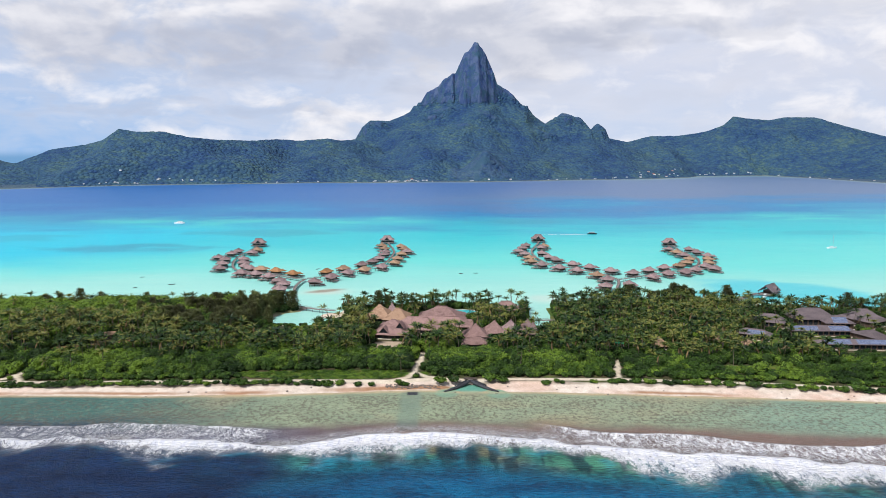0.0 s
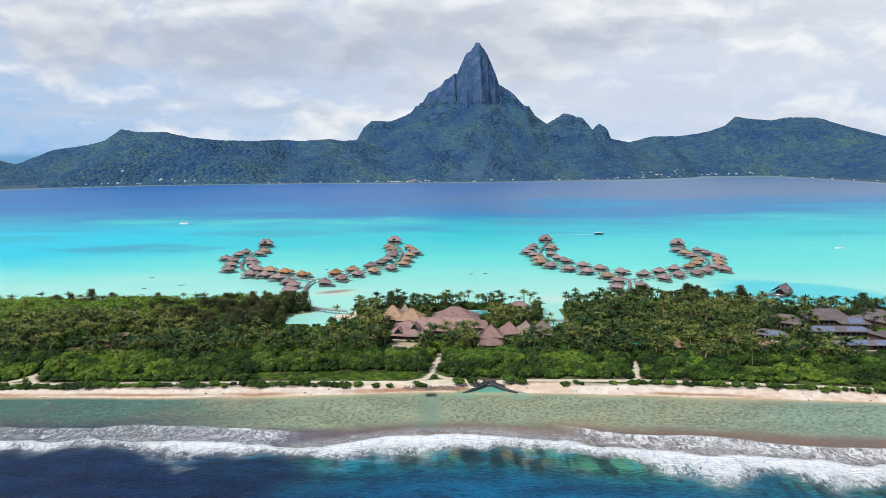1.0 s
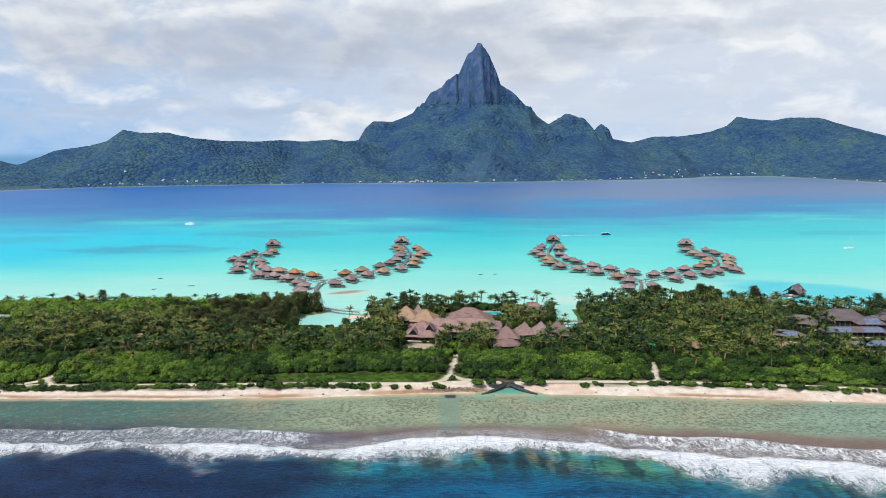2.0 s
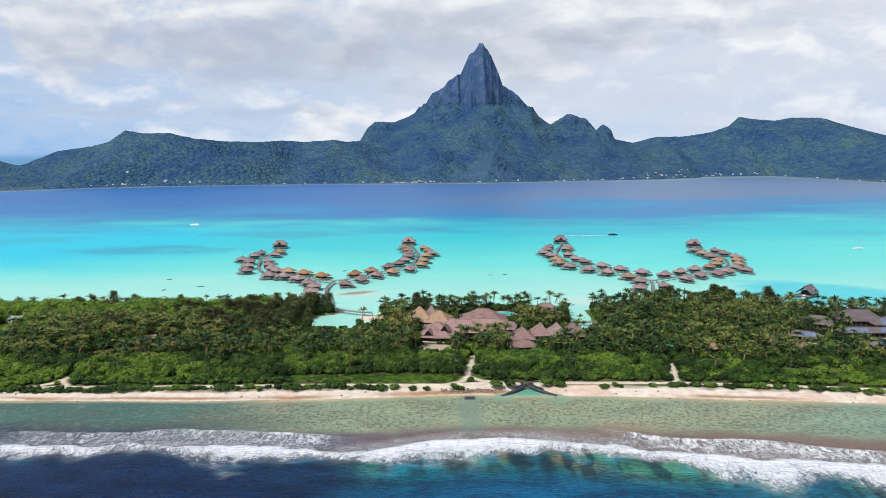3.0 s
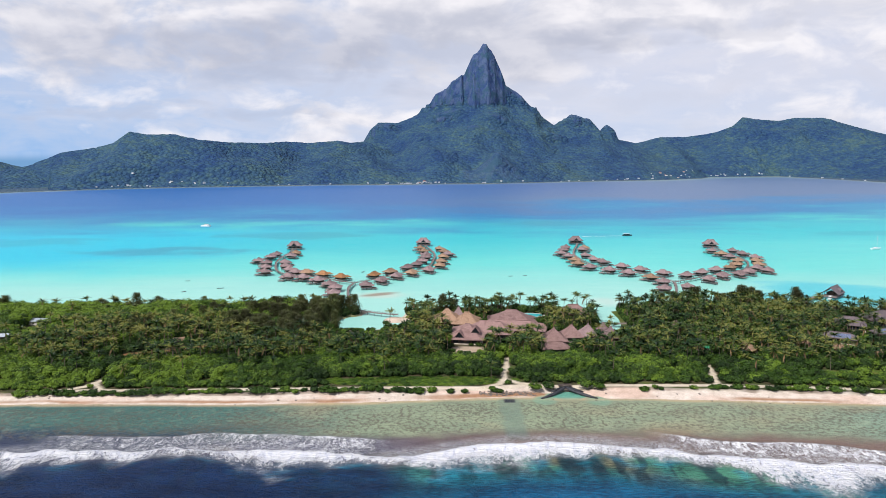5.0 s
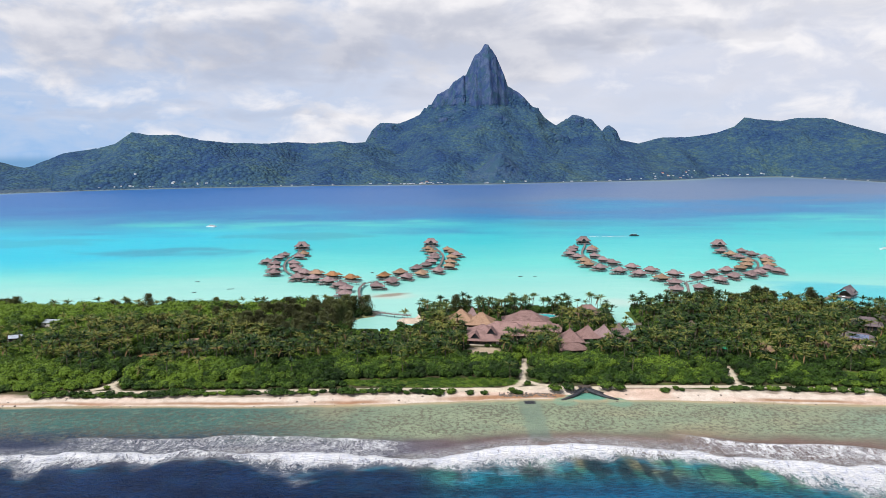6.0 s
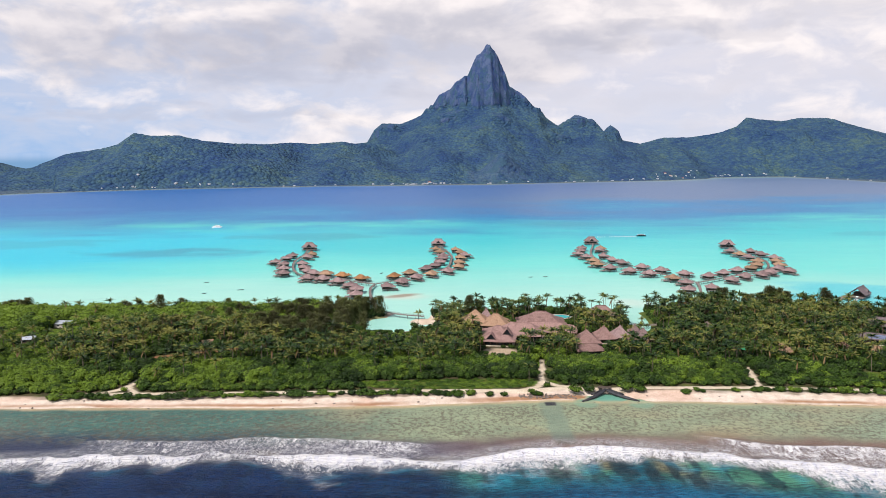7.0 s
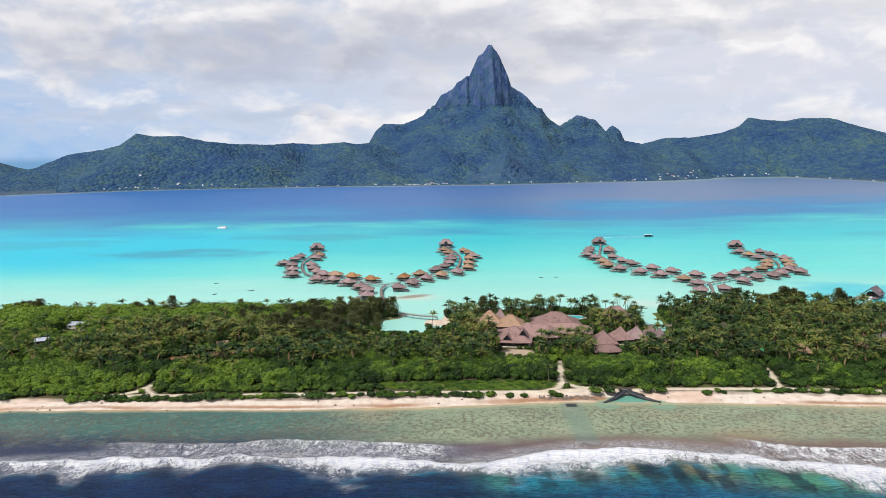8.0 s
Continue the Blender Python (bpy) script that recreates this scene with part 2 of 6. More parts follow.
def segment_distance(x, y, line):
    best = np.full(np.shape(x), 1e9)
    for (ax, ay), (bx, by) in zip(line[:-1], line[1:]):
        dx, dy = bx - ax, by - ay
        t = np.clip(((x - ax) * dx + (y - ay) * dy) / (dx * dx + dy * dy), 0, 1)
        best = np.minimum(best, np.hypot(x - ax - t * dx, y - ay - t * dy))
    return best


# waters that reach into the island: a swimming cove and a narrow channel, as (centre, half size, turn)
COVES = [(-112, 563, 30, 24, 0.35), (-103, 588, 18, 14, 0.0), (-96, 612, 26, 18, 0.0), (80, 575, 8, 40, -0.12), (84, 616, 16, 18, 0.0),
         (16, 391.5, 12, 6.5, 0.0), (3, 386, 6, 6, 0.0), (30, 386, 6, 6, 0.0)]
SHORE_ROAD = [(-272, 396), (-223, 396), (-158, 397), (-93, 399), (-28, 399), (-6, 403), (38, 402), (102, 401), (168, 395), (249, 384), (500, 355)]
SIDE_ROADS = [
    [(-13, 454), (-14, 438), (-17, 424), (-17, 413), (-10, 406), (2, 403)],
    [(-17, 414), (-21, 405), (-30, 400)],
    [(103, 401), (105, 412), (108, 424), (110, 436)],
    [(-266, 397), (-257, 403), (-254, 412), (-254, 424)],
    [(-246, 397), (-253, 405), (-255, 414)],
]
TRACKS = [[(-260, 463), (-246, 467), (-231, 474), (-216, 482)]]


def cove_depth(x, y):
    """Positive inside the coves."""
    best = np.full(np.shape(x), -60.0)
    for cx, cy, rx, ry, turn in COVES:
        c, s = math.cos(turn), math.sin(turn)
        u, v = (x - cx) * c + (y - cy) * s, -(x - cx) * s + (y - cy) * c
        r = np.hypot(u / rx, v / ry)
        best = np.maximum(best, (1 - r) * min(rx, ry))
    return best + 2.0 * fbm(x / 14, y / 14, 3, seed=8)


def ground_height(x, y):
    front, back = y - shore_front(x), shore_back(x) - y
    z = np.minimum(np.interp(front, [-12, 0, 8, 10.4, 11.6, 22, 60], [-1.2, 0, 1.1, 1.4, 2.3, 2.6, 3.0]), np.interp(back, [-14, 0, 6, 16, 40], [-1.4, 0, 0.7, 1.6, 3.0]))
    z = np.minimum(z, np.interp(-cove_depth(x, y), [-6, 0, 3, 7, 14], [-1.4, 0, 0.9, 1.7, 3.2]))
    z = np.maximum(z, 1.5 * (1 - np.hypot((x + 91) / 10, (y - 571) / 11)))
    inland = step(np.minimum(front, back), 18, 40)
    return z + inland * 0.5 * fbm(x / 40, y / 40, 3, seed=2)


def lawn(x, y):
    """Open grass between the scrub and the road, and round the houses."""
    strips = np.zeros(np.shape(x))
    for cx, cy, rx, ry in ((-68, 410, 62, 9), (240, 467, 26, 13), (226, 480, 16, 12), (210, 420, 60, 7), (-224, 480, 10, 6), (300, 440, 26, 10)):
        strips = np.maximum(strips, 1 - np.hypot((x - cx) / rx, (y - cy) / ry))
    return step(strips + 0.12 * fbm(x / 9, y / 9, 2, seed=6), 0.0, 0.15)


def build_ground():
    xs = np.concatenate([np.linspace(-3200, -460, 24), np.arange(-450, 420, 1.6), np.linspace(430, 3200, 24)])
    ys = np.concatenate([np.arange(360, 430, 0.9), np.arange(430, 640, 2.0), [645, 660, 700]])
    x, y = [a.ravel() for a in np.meshgrid(xs, ys, indexing="ij")]
    z = ground_height(x, y)
    front, back = y - shore_front(x), shore_back(x) - y
    n1, n2 = fbm(x / 18, y / 12, 4, seed=12), fbm(x / 5, y / 5, 3, seed=13)
    sand = np.array([0.71, 0.60, 0.49])
    col = blend(np.broadcast_to((0.055, 0.06, 0.028), (len(x), 3)), (0.10, 0.085, 0.045), step(n1, -0.3, 0.5))
    grass = blend((0.075, 0.15, 0.022), (0.14, 0.17, 0.035), step(n2, -0.4, 0.5))
    col = blend(col, grass, lawn(x, y))
    pink = blend((0.77, 0.68, 0.59), (0.72, 0.55, 0.45), step(n1, -0.2, 0.5))
    beach = 1 - step(front + 1.5 * n2, 10, 14)
    col = blend(col, pink, beach)
    wrack = step(front + 2.0 * n1, 0.2, 2.0) * (1 - step(front + 2.0 * n1 - 2.5 * np.exp(-((x + 20) / 70) ** 2), 2.5, 5.5)) * step(fbm(x / 60, x * 0, 2, seed=15) + 0.7 * np.exp(-((x + 20) / 80) ** 2), -0.1, 0.35)
    col = blend(col, (0.40, 0.22, 0.12), 0.95 * wrack)
    # dark strip on the scarp: its shadow line put into a bare-soil colour
    scarp = step(front + 0.8 * n2, 9.8, 10.6) * (1 - step(front + 0.8 * n2, 11.4, 12.4)) * step(fbm(x / 26, x * 0 + 3, 3, seed=16), -0.25, 0.10)
    col = blend(col, (0.25, 0.20, 0.16), 0.8 * scarp)
    wet = 1 - step(front, -1.5, 1.2)
    col = blend(col, (0.38, 0.31, 0.20), 0.6 * wet)
    rim = (1 - step(np.minimum(back, -cove_depth(x, y)), 4, 8)) * step(front, 40, 60) * (1 - step(x, 40, 60) * (1 - step(x, 130, 150)))
    col = blend(col, grass, 0.7 * (1 - step(np.abs(x - 85), 22, 30)) * step(y, 510, 530))
    rim = rim * (1 - 0.8 * step(-x, 118, 124) * (1 - step(-x, 165, 180)) * step(y, 560, 580))
    col = blend(col, grass, (1 - step(np.abs(x + 138), 12, 20)) * step(y, 545, 565))
    col = blend(col, sand, np.maximum(rim, 1 - step(np.hypot((x + 91) / 10, (y - 571) / 11), 0.8, 1.1)))
    road = segment_distance(x, y, SHORE_ROAD) + 0.5 * n2
    col = blend(col, (0.70, 0.62, 0.50), 1 - step(road, 1.6, 2.4))
    for line in SIDE_ROADS:
        col = blend(col, (0.68, 0.60, 0.47), 1 - step(segment_distance(x, y, line) + 0.5 * n2, 1.4, 2.2))
    for line in TRACKS:
        col = blend(col, (0.33, 0.17, 0.085), 1 - step(segment_distance(x, y, line) + 2.5 * n1, 3.0, 6.5))
    yard = np.hypot((x + 38) / 20, (y - 474) / 12)
    col = blend(col, (0.52, 0.42, 0.31), 1 - step(yard + 0.3 * n1, 0.5, 0.8))
    soft = np.clip(beach + rim, 0, 1)
    z = z + 0.10 * n2 * soft
    me = fill_mesh("ground", np.stack([x, y, z], 1), [grid_faces(len(xs), len(ys))], ground_material(), smooth=True, tint=col)
    tagged(new("ground", me), "sandy barrier island with pale coral beach and undergrowth", "ground", kind="structure")


def ground_material():
    n = Nodes("sandy_ground", 0.95, 0, 0.2)
    vec = n.place()
    grain, mid = n.noise(vec, 1.6, 5, 0.65), n.noise(vec, 0.22, 3, 0.5)
    f = n.calc("ADD", n.calc("MULTIPLY", grain, 0.6), n.calc("MULTIPLY", mid, 0.4))
    n.colour(n.mix(n.ease(f, 0.35, 0.65), n.mix(1.0, n.attr("tint").outputs["Color"], (0.72, 0.68, 0.64), "MULTIPLY"), n.attr("tint").outputs["Color"]))
    n.bump(grain, 0.35)
    return n.mat


# ---- open ocean, surf and reef flat: one sheet with real swell and breakers ----
def ocean_material():
    n = Nodes("ocean_water", 0.30, 0, 0.20)
    n.bsdf.inputs["IOR"].default_value = 1.33
    tint, foam, flat = n.attr("tint").outputs["Color"], n.attr("foam").outputs["Fac"], n.attr("mottle").outputs["Fac"]
    lace, live = n.attr("lace").outputs["Fac"], n.attr("deep").outputs["Fac"]
    # light and shade of wind ripples painted into the open water's tint
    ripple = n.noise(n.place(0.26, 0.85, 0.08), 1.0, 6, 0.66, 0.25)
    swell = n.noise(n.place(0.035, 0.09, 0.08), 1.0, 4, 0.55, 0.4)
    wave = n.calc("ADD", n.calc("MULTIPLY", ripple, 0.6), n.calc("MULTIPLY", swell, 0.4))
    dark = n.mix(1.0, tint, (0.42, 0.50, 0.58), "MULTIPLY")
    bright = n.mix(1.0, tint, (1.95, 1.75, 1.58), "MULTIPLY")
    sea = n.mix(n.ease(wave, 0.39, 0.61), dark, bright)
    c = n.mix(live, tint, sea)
    # coral heads and weed on the flat
    blot = n.noise(n.place(0.50, 0.40, 0.08), 1.0, 4, 0.58, 0.35)
    grit = n.noise(n.place(1.25, 1.15, 0.08), 1.0, 5, 0.62, 0.4)
    area = n.noise(n.place(0.03, 0.05, 0.08), 1.0, 3, 0.5)
    level = n.calc("SUBTRACT", 0.60, n.calc("MULTIPLY", area, 0.16))
    weed = n.calc("MULTIPLY", n.ease(n.calc("SUBTRACT", n.calc("ADD", n.calc("MULTIPLY", blot, 0.7), n.calc("MULTIPLY", grit, 0.3)), level), -0.008, 0.014), flat)
    c = n.mix(n.calc("MULTIPLY", weed, 0.86), c, n.mix(n.ease(grit, 0.35, 0.65), n.mix(0.45, (0.060, 0.050, 0.040), tint), (0.115, 0.090, 0.062)))
    pale = n.calc("MULTIPLY", n.ease(n.noise(n.place(0.22, 0.30, 0.08), 1.0, 6, 0.66, 0.8), 0.48, 0.64), flat)
    c = n.mix(n.calc("MULTIPLY", n.calc("MULTIPLY", pale, 0.34), n.calc("SUBTRACT", 1.0, weed)), c, n.mix(0.5, tint, (0.50, 0.56, 0.36)))
    speck = n.calc("MULTIPLY", n.ease(grit, 0.60, 0.66), flat)
    c = n.mix(n.calc("MULTIPLY", speck, 0.5), c, (0.05, 0.042, 0.034))
    # foam: thick in the breaker, drawn out to threads behind it
    warp = n.mix(0.30, n.place(0.16, 0.16, 0.08), n.noise_colour(n.place(), 0.22))
    tear = n.noise(n.place(0.36, 0.20, 0.08), 1.0, 9, 0.68, 0.9)
    thread_a = n.calc("ABSOLUTE", n.calc("SUBTRACT", n.noise(warp, 3.2, 7, 0.62, 0.9), 0.5))
    thread_b = n.calc("ABSOLUTE", n.calc("SUBTRACT", n.noise(n.place(0.9, 0.55, 0.08), 1.0, 6, 0.66, 1.3), 0.5))
    threads = n.calc("MAXIMUM", n.ease(thread_a, 0.0, 0.048, 1.0, 0.0), n.calc("MULTIPLY", n.ease(thread_b, 0.0, 0.05, 1.0, 0.0), 0.85))
    thick = n.ease(n.calc("ADD", n.calc("ADD", foam, n.calc("MULTIPLY_ADD", tear, 1.9, -0.95)), n.calc("MULTIPLY_ADD", thread_b, -4.6, 0.36)), 0.40, 0.70)
    thick = n.calc("MULTIPLY", thick, n.ease(foam, 0.03, 0.2))
    patchy = n.ease(n.noise(n.place(0.045, 0.06, 0.08), 1.0, 4, 0.6, 0.6), 0.30, 0.58)
    web = n.calc("MULTIPLY", n.calc("MULTIPLY", threads, lace), n.calc("MULTIPLY_ADD", patchy, 0.75, 0.35))
    film = n.calc("MULTIPLY", n.calc("MULTIPLY", lace, patchy), n.ease(tear, 0.38, 0.70, 0.03, 0.34))
    cover = n.calc("MAXIMUM", thick, n.calc("MAXIMUM", n.calc("MULTIPLY", web, 0.95), film))
    n.colour(n.mix(cover, c, n.mix(n.ease(tear, 0.3, 0.6), (0.76, 0.79, 0.90), (0.95, 0.955, 0.965))))
    n.rough(n.mix_value(cover, 0.30, 0.85))
    chop = n.noise(n.place(0.9, 1.6, 0.08), 1.0, 3, 0.6)
    h = n.calc("MULTIPLY", n.calc("ADD", n.calc("MULTIPLY", ripple, 2.6), n.calc("MULTIPLY", chop, 0.25)), live)
    n.bump(n.calc("ADD", h, n.calc("MULTIPLY", n.calc("MULTIPLY", tear, cover), 0.7)), 1.0)
    return n.mat


def _noise_colour(self, vec, scale):
    t = self.node("ShaderNodeTexNoise")
    self.put(t.inputs["Vector"], vec)
    t.inputs["Scale"].default_value, t.inputs["Detail"].default_value = scale, 3
    return t.outputs["Color"]


def _mix_value(self, f, a, b):
    return self.calc("ADD", self.calc("MULTIPLY", f, b - a), a)


Nodes.noise_colour, Nodes.mix_value = _noise_colour, _mix_value


def build_ocean():
    xs = np.concatenate([np.linspace(-4200, -440, 26), np.arange(-430, 380, 1.2), np.linspace(390, 4200, 26)])
    ys = np.concatenate([np.linspace(-4200, 120, 18), np.linspace(140, 230, 40), np.arange(231, 401, 0.8), [405, 420]])
    x, y = [a.ravel() for a in np.meshgrid(xs, ys, indexing="ij")]
    surf, shore = surf_line(x), shore_front(x)
    u = y - surf                      # towards the beach
    to_shore = shore - y
    n1, n2, n3 = fbm(x / 45, y / 30, 4, seed=21), fbm(x / 14, y / 9, 4, seed=22), fbm(x / 90, y / 60, 3, seed=23)
    # what shows through the water
    deep = np.array([0.0040, 0.022, 0.080])
    mid = np.exp(-((x - 50) / 150) ** 2)
    col = np.broadcast_to(deep, (len(x), 3))
    col = blend(col, (0.004, 0.105, 0.235), step(mid + 0.4 * n3, 0.30, 0.95) * (1 - 0.4 * step(y, 262, 290)))
    shelf = step(u, -46, -14) * step(0.80 * np.exp(-((x - 15) / 105) ** 2) + 0.32 * n1 + 0.35 * np.exp(-((x - 190) / 60) ** 2), 0.05, 0.70)
    col = blend(col, (0.008, 0.125, 0.165), shelf)
    shelf = shelf * (1 - 0.75 * step(-x + 20 * n1, 60, 150))
    green = shelf * step(u + 6 * n2, -34, -18) * step(fbm(x / 16, y / 40, 3, seed=24) + 0.25 * mid, -0.10, 0.40)
    col = blend(col, blend((0.055, 0.20, 0.125), (0.17, 0.16, 0.085), step(fbm(x / 17, y / 22, 2, seed=26), 0.1, 0.5)), 0.85 * green)
    grooves = step(fbm(x / 3.4 + 0.9 * fbm(x / 12, y / 12, 2, seed=27), y / 34, 2, seed=25), 0.10, 0.34)
    col = blend(col, (0.004, 0.030, 0.045), 0.85 * grooves * np.clip(shelf + 0.2, 0, 1) * step(u + 10 * fbm(x / 5, x * 0, 2, seed=38), -36, -24) * (1 - step(u, -6, 0)))
    ridge = step(u + 3 * n2, -9, 2)
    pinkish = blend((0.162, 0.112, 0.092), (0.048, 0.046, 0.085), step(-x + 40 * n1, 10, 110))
    pinkish = blend(pinkish, (0.24, 0.19, 0.12), step(n1 + 0.3 * n2, 0.1, 0.5) * 0.6)
    col = blend(col, pinkish, ridge)
    flat = 1 - step(to_shore + 5 * n1 + 4 * n2, 40, 54)
    reef = blend((0.240, 0.295, 0.195), (0.045, 0.130, 0.115), step(-x + 60 * n3, 80, 210))
    reef = blend(reef, (0.185, 0.295, 0.225), 0.8 * step(x + 40 * n3, 90, 190))
    reef = blend(reef, (0.31, 0.28, 0.175), step(n1, 0.0, 0.5) * 0.55 * (1 - 0.8 * step(-x, 110, 200)))
    col = blend(col, reef, flat)
    col = blend(col, (0.46, 0.35, 0.21), 0.8 * (1 - step(to_shore + 1.5 * n2, 0.5, 5)))
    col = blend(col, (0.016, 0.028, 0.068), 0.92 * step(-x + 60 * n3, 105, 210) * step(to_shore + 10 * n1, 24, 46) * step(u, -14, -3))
    # the dredged strip and the intake pool
    strip = (1 - step(np.abs(x + 18 + 2.0 * n2), 4.0, 6.5)) * step(to_shore, -2, 4) * (1 - step(to_shore + 4 * n2, 48, 60))
    col = blend(col, (0.115, 0.185, 0.155), 0.7 * strip * (0.75 + 0.5 * n1))
    lip = (1 - step(np.abs(x + 17), 2.8, 3.4)) * (1 - step(np.abs(y - 383.5), 2.4, 3.0))
    col = blend(col, (0.030, 0.036, 0.045), lip)
    pool = np.maximum(1 - np.hypot((x - 16) / 15, (y - 392) / 8), np.maximum(1 - np.hypot((x - 2) / 8, (y - 384) / 8), 1 - np.hypot((x - 31) / 8, (y - 383) / 9)))
    pool = step(pool + 0.18 * n2, 0.0, 0.35)
    col = blend(col, (0.055, 0.34, 0.27), (0.25 + 0.55 * step(y, 385, 390)) * pool)
    mottle = flat * step(to_shore + 3 * n2, 3, 9) * (1 - 0.8 * strip) * (1 - pool)
    # breaker: crisp towards the beach, ragged seaward
    gap = fbm(x / 38, x * 0 + 7, 3, seed=30)
    width = 9 + 11 * step(gap, -0.45, 0.4) + 5 * fbm(x / 13, x * 0, 3, seed=28)
    calm = step(-x + 30 * gap, 70, 150)
    width = width * (1.05 + 0.25 * step(x, -60, 40))
    head = 5 + 4.0 * fbm(x / 12, x * 0 + 3, 3, seed=29)
    spread = (head - u) / np.maximum(width, 4)      # 0 at the front of the roller, 1 where it thins out
    foam = (1 - step(u, head, head + 1.5)) * (1 - step(spread + 0.25 * n2, 0.05, 1.25))
    foam = foam * np.clip(0.98 + 0.50 * gap - 0.16 * calm, 0.48, 1.12)
    rim_foam = np.exp(-((u - head + 1.2) / 1.5) ** 2) * step(fbm(x / 20, x * 0 + 4, 2, seed=35), -0.45, 0.0)
    foam = np.maximum(foam, 0.85 * rim_foam)
    second = surf + 24 + 9 * fbm(x / 50, x * 0 + 1, 3, seed=31)
    w = y - second
    wash = (1 - step(w, 0.5, 1.6)) * step(w, -26, -8) * step(fbm(x / 60, x * 0 + 2, 2, seed=32) + 0.9 * np.exp(-((x - 135) / 55) ** 2) + 0.8 * np.exp(-((x + 150) / 75) ** 2), 0.05, 0.4)
    foam = np.maximum(foam, (0.40 - 0.12 * calm + 0.30 * np.exp(-((w + 0.5) / 1.6) ** 2) * step(fbm(x / 9, x * 0 + 6, 3, seed=37), -0.1, 0.5)) * wash)
    lace = np.maximum(wash * (1 - 0.25 * calm), 0.95 * (1 - step(spread + 0.6 * n2, 0.55, 1.25)) * (1 - step(u + 6 * n1, 8, 20)))
    glow = step(spread + 0.4 * n2, 0.55, 1.1) * (1 - step(spread + 0.5 * n2, 1.1, 1.6)) * step(fbm(x / 12, y / 7, 4, seed=36), -0.05, 0.4) * (u < head)
    col = blend(col, (0.020, 0.235, 0.37), 0.5 * glow * (1 - 0.65 * calm))
    # relief
    swell = 0.38 * np.sin(y / 7.5 + 1.2 * fbm(x / 70, y / 70, 2, seed=33) * 3) + 0.55 * fbm(x / 26, y / 10, 4, seed=34)
    z = swell * (1 - step(u, -20, 0)) * step(y, -3000, 100)
    crest = np.exp(-((u - head + 2.8) / 2.8) ** 2) * 1.7 + np.exp(-((u + 6) / 10) ** 2) * 1.0
    z = z + crest * (0.75 + 0.5 * n3) + foam * 0.35 * n2 + 0.35 * wash * np.exp(-((w + 1) / 2) ** 2)
    z = z * step(to_shore, 0, 10)
    z = np.where(y > 400.5, -0.6, z)
    live = 1 - 0.8 * step(u, 2, 14)
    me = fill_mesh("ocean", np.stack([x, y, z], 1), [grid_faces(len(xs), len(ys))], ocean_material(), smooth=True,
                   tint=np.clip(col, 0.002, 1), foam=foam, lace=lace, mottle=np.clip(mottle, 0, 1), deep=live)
    tagged(new("water_ocean", me), "deep blue ocean breaking in white surf on a reef flat", "water", kind="structure")


# ---- lagoon ----
def lagoon_material():
    n = Nodes("lagoon_water", 0.36, 0, 0.14)
    n.bsdf.inputs["IOR"].default_value = 1.33
    tint = n.attr("tint").outputs["Color"]
    streak = n.noise(n.place(0.004, 0.02, 1), 1.0, 5, 0.6, 0.4)
    fine = n.noise(n.place(0.03, 0.08, 1), 1.0, 4, 0.6)
    f = n.calc("ADD", n.calc("MULTIPLY", streak, 0.6), n.calc("MULTIPLY", fine, 0.4))
    n.colour(n.mix(n.ease(f, 0.3, 0.7, 0.0, 1.0), n.mix(1.0, tint, (0.90, 0.94, 0.96), "MULTIPLY"), tint))
    n.bump(n.calc("ADD", n.noise(n.place(0.25, 0.5, 1), 1.0, 4, 0.6), n.calc("MULTIPLY", n.noise(n.place(0.03, 0.06, 1), 1.0, 3, 0.5), 2.0)), 0.35)
    return n.mat


